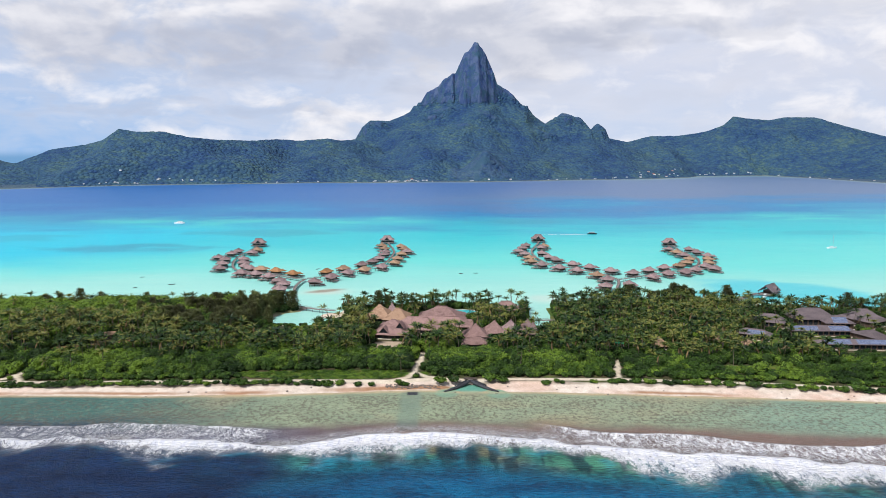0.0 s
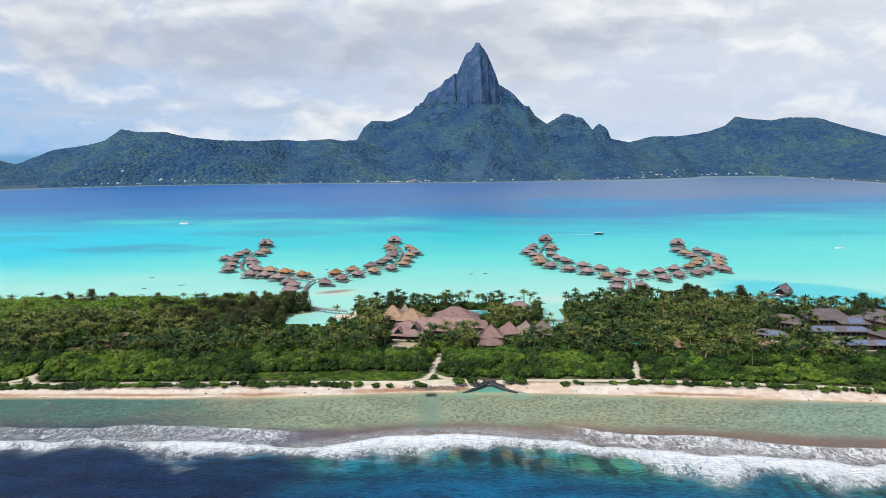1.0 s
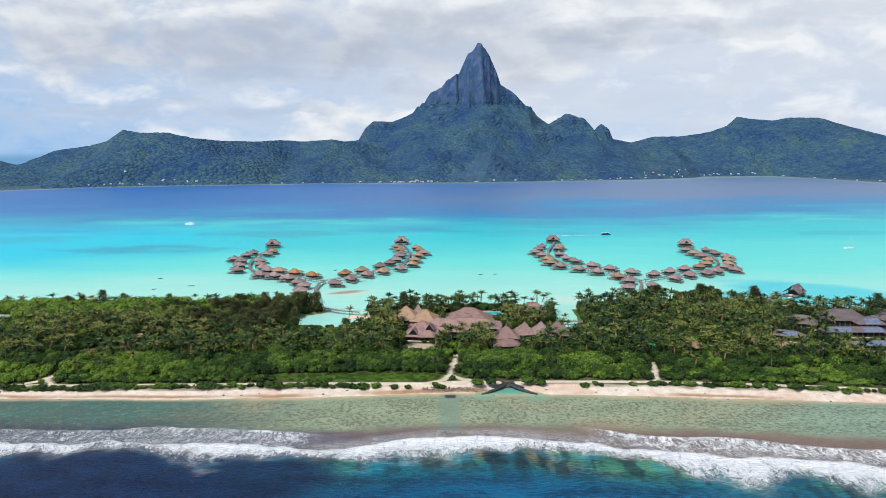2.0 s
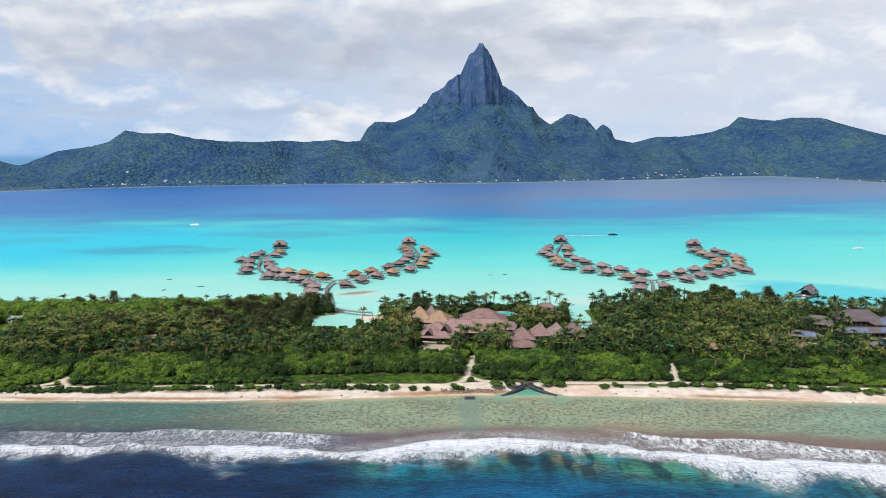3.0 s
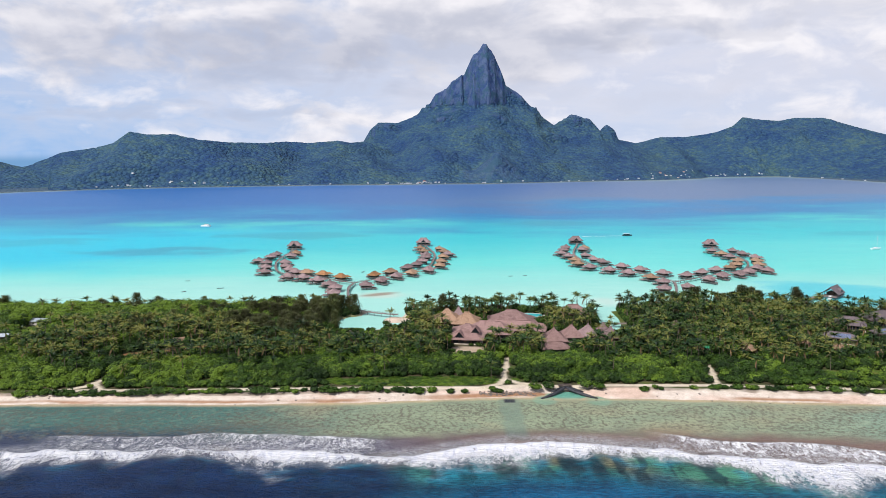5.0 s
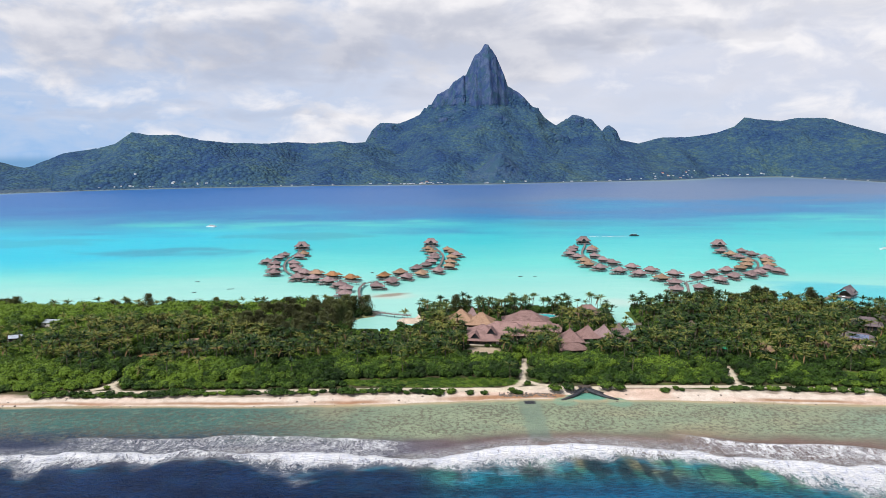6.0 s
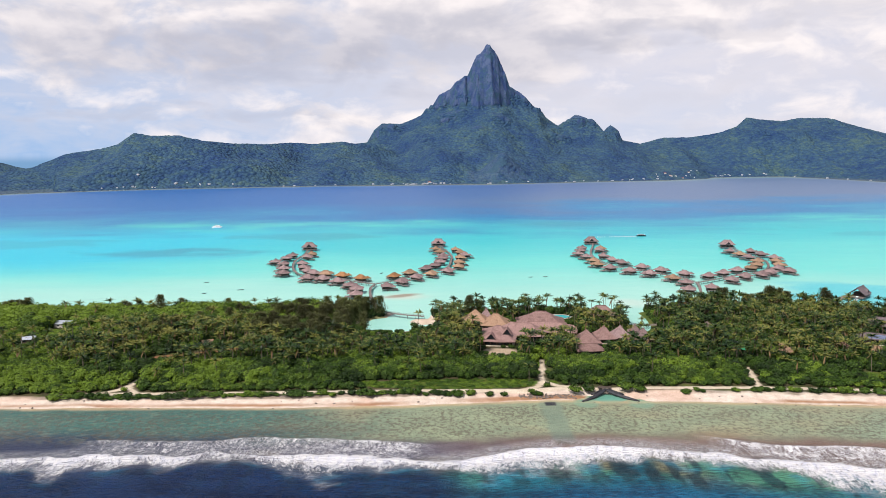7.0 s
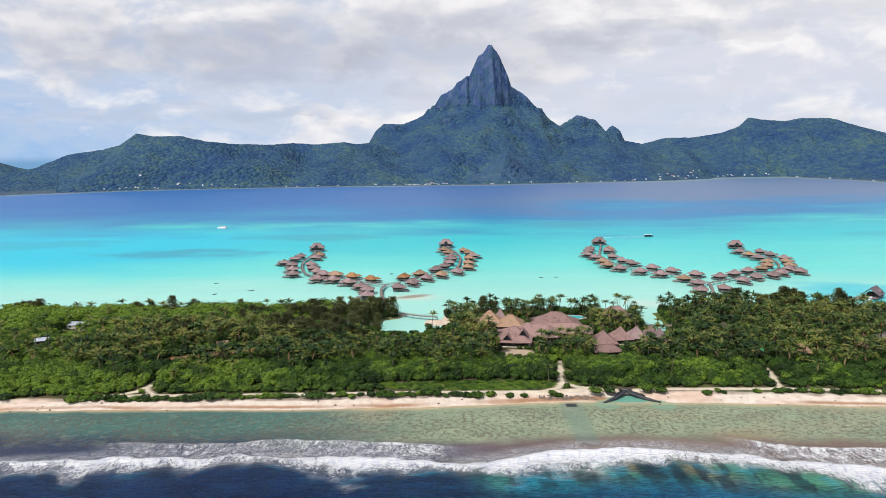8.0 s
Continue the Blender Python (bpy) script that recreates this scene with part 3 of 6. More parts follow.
def build_lagoon():
    xs = np.concatenate([np.linspace(-5200, -760, 40), np.arange(-750, 900, 7.0), np.linspace(910, 5200, 40)])
    ys = np.concatenate([np.arange(500, 760, 3.0), np.arange(760, 1500, 8.0), np.arange(1500, 2700, 25.0), np.linspace(2700, 4950, 40)])
    x, y = [a.ravel() for a in np.meshgrid(xs, ys, indexing="ij")]
    n1, n2, n3 = fbm(x / 260, y / 140, 4, seed=41), fbm(x / 60, y / 35, 4, seed=42), fbm(x / 700, y / 300, 3, seed=43)
    shelf = y - 620
    col = np.broadcast_to((0.33, 0.65, 0.56), (len(x), 3))
    col = blend(col, (0.13, 0.61, 0.55), step(shelf + 70 * n1, 30, 240))
    col = blend(col, (0.028, 0.49, 0.53), step(shelf + 90 * n1 - 0.10 * x, 200, 520))
    col = blend(col, (0.006, 0.49, 0.63), step(-x + 120 * n1 + 0.15 * shelf, 300, 600) * step(shelf + 50 * n1, 130, 330))
    col = blend(col, (0.035, 0.43, 0.49), step(shelf + 90 * n1, 560, 800))
    col = blend(col, (0.08, 0.55, 0.50), step(n1 + 0.4 * n2 - 0.0004 * np.abs(y - 1400), 0.1, 0.45) * step(y, 1150, 1350) * 0.7)
    # weed beds, and cloud shadows painted into the floor's colour
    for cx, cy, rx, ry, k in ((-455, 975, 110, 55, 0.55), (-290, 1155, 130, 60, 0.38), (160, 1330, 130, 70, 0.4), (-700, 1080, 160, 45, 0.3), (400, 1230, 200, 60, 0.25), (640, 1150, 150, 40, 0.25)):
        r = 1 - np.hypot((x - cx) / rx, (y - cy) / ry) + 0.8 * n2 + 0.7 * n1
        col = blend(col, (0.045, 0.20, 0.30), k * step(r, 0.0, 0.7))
    # drop-off into the deep channel
    edge = 1480 + 0.20 * np.maximum(x, 0) + 0.04 * x + 170 * n3 + 260 * n1 + 120 * n2
    col = blend(col, (0.022, 0.20, 0.42), step(y - edge, -420, 110))
    blue = blend((0.020, 0.135, 0.38), (0.125, 0.19, 0.32), step(x + 150 * n1, -600, 450))
    col = blend(col, blue, step(y - edge, 0, 380))
    col = blend(col, (0.05, 0.13, 0.36), 0.4 * step(y, 1900, 2600) * (1 - step(x, 200, 900)))
    # the far fringing shelf
    far = y - far_shore(x)
    col = blend(col, (0.17, 0.27, 0.30), step(far + 30 * n1, -190 , -20) * step(x, 500, 1100))
    col = blend(col, (0.22, 0.30, 0.30), step(far + 15 * n2, -45, -8))
    col = blend(col, (0.16, 0.34, 0.40), step(-x, 1480, 1650) * step(y, 2250, 2450))
    # deeper basin off the jetty
    basin = 1 - np.hypot((x - 335) / 105, (y - 655 + 0.25 * (x - 335)) / 85) + 0.45 * n2
    col = blend(col, (0.055, 0.50, 0.56), 0.85 * step(basin, 0.0, 0.45))
    # sandbar and drifts beside the cove
    bar = 1 - np.hypot((x + 114) / 21, (y - 675 - 0.45 * (x + 113)) / 10) + 0.3 * n2
    col = blend(col, (0.55, 0.60, 0.50), step(1 - np.hypot((x + 113) / 45, (y - 668) / 26) + 0.4 * n2, 0.1, 0.7) * 0.7)
    col = blend(col, (0.27, 0.22, 0.16), 0.9 * step(bar, 0.05, 0.35))
    drift = 1 - np.hypot((x - 92) / 26, (y - 640) / 30) + 0.3 * n2
    col = blend(col, (0.50, 0.62, 0.54), 0.7 * step(drift, 0.0, 0.6))
    rocks = step(fbm(x / 14, y / 5, 3, seed=45), 0.28, 0.5) * step(-x, 180, 260) * (1 - step(y, 640, 690))
    col = blend(col, (0.22, 0.36, 0.35), 0.6 * rocks)
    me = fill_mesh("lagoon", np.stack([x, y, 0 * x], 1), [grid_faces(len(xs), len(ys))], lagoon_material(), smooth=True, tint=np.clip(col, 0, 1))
    tagged(new("water_lagoon", me), "calm turquoise lagoon turning deep blue towards the mountains", "water", kind="structure")


# ---- the high volcanic island ----
def far_shore(x):
    return np.interp(x, [-1900, -1600, -1512, -1336, -1141, -846, -542, -198, 158, 545, 940, 1180, 1263, 1640, 1720, 1800, 2600],
                     [2250, 2330, 2425, 2569, 2688, 2774, 2860, 2900, 2950, 3100, 3230, 3400, 3540, 3620, 3250, 2650, 2300])


def crest(x, y, line):
    """Distance to the ridge line, and the ridge's height and reach at the nearest place on it."""
    best = np.full(x.shape, 1e9)
    top, reach = np.zeros(x.shape), np.ones(x.shape)
    for (ax, ay, az, aw), (bx, by, bz, bw) in zip(line[:-1], line[1:]):
        dx, dy = bx - ax, by - ay
        t = np.clip(((x - ax) * dx + (y - ay) * dy) / (dx * dx + dy * dy), 0, 1)
        d = np.hypot(x - ax - t * dx, y - ay - t * dy)
        near = d < best
        best = np.where(near, d, best)
        top, reach = np.where(near, az + t * (bz - az), top), np.where(near, aw + t * (bw - aw), reach)
    return best, top, reach


# ridge lines: x, y, height, reach of the slope
WEST_RIDGE = [(-1905, 2800, 40, 330), (-1780, 2990, 78, 380), (-1680, 3066, 131, 470), (-1533, 3066, 152, 520), (-1459, 3066, 169, 520), (-1384, 3066, 219, 520),
              (-1312, 3066, 207, 520), (-1191, 3066, 207, 520), (-1096, 3080, 185, 540), (-1004, 3200, 174, 560), (-880, 3350, 172, 600), (-811, 3500, 181, 640),
              (-701, 3500, 173, 650), (-562, 3500, 184, 680), (-507, 3520, 174, 700), (-440, 3600, 180, 760)]
MAIN_RIDGE = [(-510, 4171, 190, 1000), (-468, 4171, 258, 1100), (-422, 4171, 296, 1150), (-308, 4171, 294, 1200), (-226, 4171, 326, 1250), (-127, 4171, 372, 1260), (0, 4171, 420, 1260),
              (190, 4171, 455, 1260), (312, 4171, 430, 1250), (378, 4171, 410, 1230), (460, 4171, 370, 1200), (543, 4171, 309, 1150), (593, 4171, 278, 1120)]
EAST_RIDGE = [(593, 4171, 278, 1100), (625, 4171, 300, 1080), (674, 4171, 308, 1060), (822, 4171, 276, 1020), (838, 4171, 240, 1000), (888, 4171, 252, 1000), (932, 4171, 228, 980),
              (950, 4171, 198, 960), (1072, 4171, 172, 900), (1202, 4171, 206, 800), (1366, 4171, 208, 640), (1529, 4171, 234, 620), (1625, 4171, 268, 640)]
FAR_RIDGE = [(1625, 4171, 268, 640), (1681, 4171, 320, 800), (1754, 4171, 308, 900), (1885, 4171, 297, 1000), (1983, 4171, 314, 1100), (2146, 4171, 314, 1250), (2347, 4171, 260, 1400), (2576, 4100, 192, 1400), (3000, 4000, 120, 1300)]
SPIRE = [(-127, 4171, 395, 1), (-94, 4171, 452, 1), (-13, 4171, 506, 1), (30, 4171, 540, 1), (55, 4171, 566, 1), (72, 4171, 566, 1), (91, 4171, 612, 1), (116, 4171, 660, 1), (163, 4171, 710, 1), (180, 4171, 736, 1), (198, 4171, 734, 1),
         (214, 4171, 708, 1), (246, 4171, 664, 1), (279, 4171, 594, 1), (312, 4171, 500, 1), (378, 4171, 466, 1), (460, 4171, 372, 1)]


def island_height(x, y):
    h = np.zeros(x.shape)
    rock = np.zeros(x.shape)
    rib = fbm(x / 150, y / 460, 2, seed=51)
    for line, power in ((WEST_RIDGE, 1.15), (MAIN_RIDGE, 1.22), (EAST_RIDGE, 1.45), (FAR_RIDGE, 1.3)):
        d, top, reach = crest(x, y, line)
        loose = step(d, 0, 140)
        k = np.clip(1 - d * (1 + 0.26 * loose * rib) / reach, 0, 1)
        h = np.maximum(h, top * k ** power)
    d, top, _ = crest(x, y, SPIRE)
    top = top + (12 * fbm(x / 26, y / 400, 3, seed=73) - 3) * step(top, 420, 480) * (1 - 0.6 * step(top, 690, 730))
    cliff = top - 1.75 * np.maximum(d - 14 - 27 * fbm(x / 44, y * 0, 3, seed=52), 0) * (1 + 0.30 * fbm(x / 60, y / 200, 3, seed=53))
    cliff = cliff + 12 * fbm(x / 34, y / 26, 3, seed=74) * step(d, 8, 40)
    rock = np.maximum(rock, step(cliff - h + 26 * fbm(x / 60, y / 60, 3, seed=70), -8, 85))
    gain = cliff - h
    h = h + 0.5 * (gain + np.sqrt(gain * gain + 18.0 ** 2)) * step(gain, -200, -60)
    # dark crags that stand out of the shoulders
    for cx, cy, rx, ry, k in ((-390, 4060, 105, 60, 40), (700, 4090, 150, 60, 60), (890, 4110, 60, 45, 45), (-20, 3960, 150, 50, 34), (230, 3830, 120, 45, 26), (560, 3880, 80, 40, 30), (90, 3700, 90, 40, 18)):
        r = 1 - np.hypot((x - cx) / rx, (y - cy) / ry)
        lump = step(r + 0.25 * fbm(x / 40, y / 40, 3, seed=54), -0.05, 0.70)
        h = h + k * lump * 0.8
        rock = np.maximum(rock, 0.55 * lump * step(y, 3600, 3700))
    # the dark bluff that comes down to the water below the spire
    r = 1 - np.hypot((x - 150) / 190, (y - 3075) / 130)
    bluff = step(r + 0.22 * fbm(x / 60, y / 60, 3, seed=72), 0.0, 0.8)
    h = h + 24 * bluff
    rock = np.maximum(rock, 0.50 * step(bluff, 0.1, 0.5))
    inland = y - far_shore(x)
    h = h * step(inland, -15, 130 + 0 * x) + step(inland, -8, 12) * 2.2
    far = np.hypot((x + 2750) / 560, (y - 3950) / 420)
    h = np.maximum(h, 112 * np.clip(1 - far, 0, 1) ** 0.7 * (1 + 0.15 * rib))
    h = np.where((inland < -8) & (far > 1), -4, h)
    gully = fbm(x / 230, y / 380, 2, seed=60) * 62 + fbm(x / 90, y / 200, 2, seed=55) * 9 + fbm(x / 34, y / 48, 2, seed=56) * 4
    dmin = np.minimum.reduce([crest(x, y, l)[0] for l in (WEST_RIDGE, MAIN_RIDGE, EAST_RIDGE, FAR_RIDGE)])
    h = h + gully * step(h, 12, 130) * step(dmin, 5, 170) * (1 - 0.45 * rock)
    h = h + 2.2 * fbm(x / 14, y / 14, 2, seed=57) * step(h, 3, 14) * (1 - 0.5 * rock) + rock * step(h, 30, 60) * 8 * fbm(x / 26, y / 90, 3, seed=58) * step(dmin, 2, 60)
    ledge = step(h, 150, 230) * step(y, 3450, 3650) * step(dmin, 20, 120) * (1 - 0.5 * rock)
    h = h + ledge * 10 * np.sin(h / 16 + 3.2 * fbm(x / 150, y / 150, 3, seed=69))
    return h, rock


def mountain_material():
    n = Nodes("hazed_forest_slope", 0.9, 0, 0.12)
    vec = n.place(1, 1, 1.6)
    d, c = n.cells(n.mix(0.12, vec, n.noise_colour(n.place(), 0.05)), 0.075)
    d2, c2 = n.cells(vec, 0.19)
    pick = n.node("ShaderNodeSeparateColor")
    n.put(pick.inputs[0], c)
    big, mid = n.noise(n.place(), 0.0045, 4, 0.55), n.noise(n.place(), 0.022, 5, 0.62)
    t = n.calc("ADD", n.calc("MULTIPLY", pick.outputs[0], 0.24), n.calc("ADD", n.calc("MULTIPLY", mid, 0.75), n.calc("MULTIPLY", big, 0.75)))
    # leaf and stone colours include the blue of distance haze
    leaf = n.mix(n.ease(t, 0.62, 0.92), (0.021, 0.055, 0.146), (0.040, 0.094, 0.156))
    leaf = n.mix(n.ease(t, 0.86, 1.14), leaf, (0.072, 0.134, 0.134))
    # crown edges darkened in the colour for the shade between trees
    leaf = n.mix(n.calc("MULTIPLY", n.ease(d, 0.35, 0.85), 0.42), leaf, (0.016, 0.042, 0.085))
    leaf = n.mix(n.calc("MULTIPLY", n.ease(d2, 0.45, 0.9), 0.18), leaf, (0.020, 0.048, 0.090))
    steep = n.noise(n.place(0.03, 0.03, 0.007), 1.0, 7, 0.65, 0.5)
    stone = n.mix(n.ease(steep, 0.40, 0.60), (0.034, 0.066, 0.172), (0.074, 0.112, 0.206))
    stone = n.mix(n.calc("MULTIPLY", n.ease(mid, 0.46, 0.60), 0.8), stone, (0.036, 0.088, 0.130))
    rock = n.ease(n.calc("ADD", n.attr("rock").outputs["Fac"], n.calc("MULTIPLY_ADD", mid, 0.8, -0.4)), 0.35, 0.65)
    low = n.node("ShaderNodeSeparateXYZ")
    n.put(low.inputs[0], n.place())
    strand = n.ease(low.outputs[2], 1.2, 2.8, 1.0, 0.0)
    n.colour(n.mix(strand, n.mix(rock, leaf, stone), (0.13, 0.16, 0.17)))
    crowns = n.calc("ADD", n.calc("MULTIPLY", n.calc("SUBTRACT", 1.0, d), 8.0), n.calc("MULTIPLY", n.calc("SUBTRACT", 1.0, d2), 1.6))
    h = n.calc("ADD", n.calc("MULTIPLY", crowns, n.mix_value(rock, 1.0, 0.2)), n.calc("ADD", n.calc("MULTIPLY", n.noise(n.place(), 0.02, 3, 0.5), 12.0), n.calc("MULTIPLY", n.calc("MULTIPLY", steep, rock), 14.0)))
    n.bump(h, 1.0)
    return n.mat


def build_mountains():
    xs = np.concatenate([np.arange(-3300, -2000, 20.0), np.arange(-2000, -560, 7.5), np.arange(-560, 1000, 5.5), np.arange(1000, 2700, 8.5), np.arange(2700, 3400, 25.0)])
    ys = np.concatenate([np.arange(2230, 2500, 18.0), np.arange(2500, 3900, 9.0), np.arange(3900, 4290, 5.0), np.arange(4290, 4700, 24.0)])
    x, y = [a.ravel() for a in np.meshgrid(xs, ys, indexing="ij")]
    h, rock = island_height(x, y)
    gx, gy = np.gradient(h.reshape(len(xs), len(ys)), xs, ys)
    steep = np.hypot(gx, gy).ravel()
    rock = np.maximum(rock, 0.7 * step(steep, 1.7, 2.6) * step(h, 60, 140))
    faces = grid_faces(len(xs), len(ys))
    faces = faces[(h[faces] > -3.5).any(axis=1)]
    used = np.unique(faces)
    back = np.full(len(x), -1)
    back[used] = np.arange(len(used))
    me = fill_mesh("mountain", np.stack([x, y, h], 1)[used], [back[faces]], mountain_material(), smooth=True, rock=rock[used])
    tagged(new("mountain_island", me), "forested volcanic island with a bare rock spire", "mountain", kind="structure")


build_ocean()
build_ground()
build_lagoon()
build_mountains()


# ---- building materials ----
def thatch(name, dark, light):
    n = Nodes(name, 0.95, 0, 0.15)
    vec = n.place(1, 1, 1, local=True)
    straw = n.noise(n.place(2.2, 2.2, 0.9, local=True), 1.6, 5, 0.65)
    bands = n.noise(n.place(0.12, 0.12, 2.4, local=True), 1.0, 3, 0.6)
    stain = n.noise(vec, 0.22, 4, 0.6, 0.4)
    c = n.mix(n.ease(straw, 0.36, 0.66), dark, light)
    c = n.mix(n.calc("MULTIPLY", n.ease(stain, 0.48, 0.70), 0.5), c, tuple(0.55 * a for a in dark))
    tone = n.node("ShaderNodeCombineXYZ")
    g = n.calc("MULTIPLY_ADD", n.random(), 0.36, 0.80)
    for i in range(3):
        n.put(tone.inputs[i], g)
    n.colour(n.mix(1.0, c, tone.outputs[0], "MULTIPLY"))
    n.bump(n.calc("ADD", n.calc("MULTIPLY", straw, 0.14), n.calc("MULTIPLY", bands, 0.16)), 1.0)
    return n.mat


THATCH_OLD = thatch("weathered_thatch", (0.19, 0.130, 0.130), (0.37, 0.270, 0.265))
THATCH_NEW = thatch("fresh_thatch", (0.27, 0.125, 0.055), (0.47, 0.26, 0.13))
THATCH_PINK = thatch("sun_bleached_thatch", (0.20, 0.122, 0.112), (0.35, 0.232, 0.212))
THATCH_TAN = thatch("tan_thatch", (0.25, 0.155, 0.10), (0.41, 0.275, 0.19))
SHINGLE = worn("grey_brown_shingle", (0.085, 0.068, 0.075), (0.165, 0.130, 0.135), 0.8, 1.4, 0.15, 0.06, (1, 1, 3))
TIMBER = worn("weathered_timber", (0.15, 0.12, 0.11), (0.30, 0.255, 0.24), 0.85, 2.5, 0.4, 0.01, (1, 6, 1))
PILE = worn("dark_timber_pile", (0.045, 0.035, 0.030), (0.11, 0.085, 0.070), 0.85, 2.0, 0.4, 0.01)
WALL_WOOD = worn("dark_wood_wall", (0.055, 0.036, 0.028), (0.13, 0.085, 0.062), 0.75, 2.0, 0.5, 0.01, (4, 4, 0.6))
GLASS_DARK = worn("dim_window", (0.012, 0.016, 0.020), (0.03, 0.04, 0.048), 0.12, 1.0, 0.3, 0.0)
PLASTER = worn("pale_plaster", (0.55, 0.50, 0.43), (0.74, 0.70, 0.63), 0.9, 1.5, 0.3, 0.005)
WHITE_PAINT = worn("white_paint", (0.70, 0.71, 0.72), (0.84, 0.84, 0.83), 0.45, 1.0, 0.3, 0.0, vary=0.1)
TIN = worn("grey_tin_sheet", (0.36, 0.40, 0.46), (0.55, 0.60, 0.66), 0.45, 1.2, 0.3, 0.02, (8, 1, 1), metal=0.4)
RED_TIN = worn("red_tin_sheet", (0.22, 0.070, 0.050), (0.31, 0.12, 0.09), 0.6, 1.2, 0.3, 0.02)
# cell colour is lightened to hold the sky's reflection
CELL = worn("solar_cell", (0.110, 0.140, 0.235), (0.175, 0.205, 0.300), 0.16, 1.0, 0.4, 0.0)
FRAME = worn("panel_frame", (0.42, 0.45, 0.50), (0.55, 0.58, 0.62), 0.35, 1.0, 0.4, 0.0, metal=0.6)
STONE_PAVE = worn("coral_paving", (0.50, 0.43, 0.35), (0.68, 0.60, 0.50), 0.9, 1.0, 0.2, 0.02)
DARK_RUBBER = worn("black_tube", (0.012, 0.013, 0.016), (0.045, 0.047, 0.055), 0.55, 1.0, 0.3, 0.02)
ROCK = worn("dark_coral_rock", (0.085, 0.070, 0.060), (0.26, 0.22, 0.19), 0.95, 1.5, 0.4, 0.08)
SAIL = worn("grey_canvas", (0.40, 0.42, 0.45), (0.55, 0.56, 0.58), 0.9, 2.0, 0.4, 0.01)
HULL_DARK = worn("dark_hull", (0.03, 0.035, 0.045), (0.07, 0.075, 0.085), 0.4, 1.0, 0.4, 0.0)


def pool_material():
    n = Nodes("pool_water", 0.08, 0, 0.5)
    n.bsdf.inputs["IOR"].default_value = 1.33
    n.colour(n.mix(n.ease(n.noise(n.place(0.3, 0.3, 1), 1.0, 3), 0.35, 0.65), (0.05, 0.42, 0.48), (0.10, 0.56, 0.58)))
    n.bump(n.noise(n.place(0.8, 0.8, 1), 1.0, 3), 0.05)
    return n.mat


POOL = pool_material()


# ---- roofs ----
def hip_roof(w, d, low, high, ridge, thick=0.35, sag=0.10, material=None, rows=4, lumpy=0.06, seed=0):
    """A thatched hip roof w by d at the eaves; ridge: the length of its top line along x. Courses step in and are a little uneven."""
    rng = np.random.default_rng(seed)
    rings, n_side = [], 5
    for k in range(rows + 1):
        f = k / rows
        z = low + (high - low) * f - sag * (high - low) * math.sin(math.pi * f)
        hx, hy = w / 2 * (1 - f) + ridge / 2 * f, d / 2 * (1 - f) + 0.12 * f
        loop = []
        for cx, cy, ex, ey in ((-1, -1, 1, -1), (1, -1, 1, 1), (1, 1, -1, 1), (-1, 1, -1, -1)):
            for s in range(n_side):
                u = s / n_side
                r = 1 + (0.05 * math.sin(math.pi * u) if k == 0 else 0)
                px, py = (cx + (ex - cx) * u) * hx * r, (cy + (ey - cy) * u) * hy * r
                loop.append((px, py, z + lumpy * rng.normal()))
        rings.append(loop)
        if 0 < k < rows:
            out = [(x * 1.015, y * 1.015, zz - 0.10) for x, y, zz in loop]
            rings.insert(-1, out)
    under = [(x * 0.97, y * 0.97, low - thick) for x, y, _ in rings[0]]
    rings.insert(0, under)
    m = len(rings[0])
    verts = [v for loop in rings for v in loop] + [(0, 0, low - thick + 0.25)]
    quads = [(k * m + i, k * m + (i + 1) % m, (k + 1) * m + (i + 1) % m, (k + 1) * m + i) for k in range(len(rings) - 1) for i in range(m)]
    tris = [((i + 1) % m, i, len(verts) - 1) for i in range(m)]
    return fill_mesh("roof", verts, [quads, tris], material or THATCH_OLD)


def ridge_cap(length, z, material, radius=0.32):
    bm = bmesh.new()
    add_post(bm, radius, (-length / 2 - 0.3, 0, z), (length / 2 + 0.3, 0, z), 7)
    for v in bm.verts:
        v.co.z += 0.06 * math.sin(v.co.x * 3)
    return solid("ridge_cap", bm, material, True)


def dormer(w, depth, low, high, material):
    """A gabled dormer with its open face towards -y."""
    bm = bmesh.new()
    t = 0.35
    pts = [(-w / 2, low), (0, high), (w / 2, low), (w / 2 - t, low), (0, high - 1.3 * t), (-w / 2 + t, low)]
    for side in (0, 1):
        a = [bm.verts.new((x, y, z)) for y in (-0.6, depth) for x, z in (pts[0:2] + pts[4:6] if side == 0 else (pts[1], pts[2], pts[3], pts[4]))]
        for i in range(4):
            bm.faces.new((a[i], a[(i + 1) % 4], a[4 + (i + 1) % 4], a[4 + i]))
        bm.faces.new(a[:4])
        bm.faces.new(a[4:])
    return solid("dormer_roof", bm, material)


# dark sheet put in for the shade inside an open gable
def gable_face(w, low, high, material):
    bm = bmesh.new()
    a = [bm.verts.new((x, y, z)) for y in (0.0, 0.2) for x, z in ((-w / 2 + 0.3, low), (w / 2 - 0.3, low), (0, high - 0.5))]
    bm.faces.new(a[:3])
    bm.faces.new(a[3:])
    for i in range(3):
        bm.faces.new((a[i], a[(i + 1) % 3], a[3 + (i + 1) % 3], a[3 + i]))
    return solid("gable_panel", bm, material)


def box_mesh(name, size, material, at=(0, 0, 0), bevel=0.0):
    bm = bmesh.new()
    add_box(bm, size, at, bevel=bevel)
    return solid(name, bm, material)


def post_mesh(name, radius, low, high, material, sides=6):
    bm = bmesh.new()
    add_post(bm, radius, (0, 0, low), (0, 0, high), sides)
    return solid(name, bm, material, True)


# ---- overwater bungalows ----
PILE_MESH = post_mesh("stilt", 0.17, -2.0, 2.2, PILE)
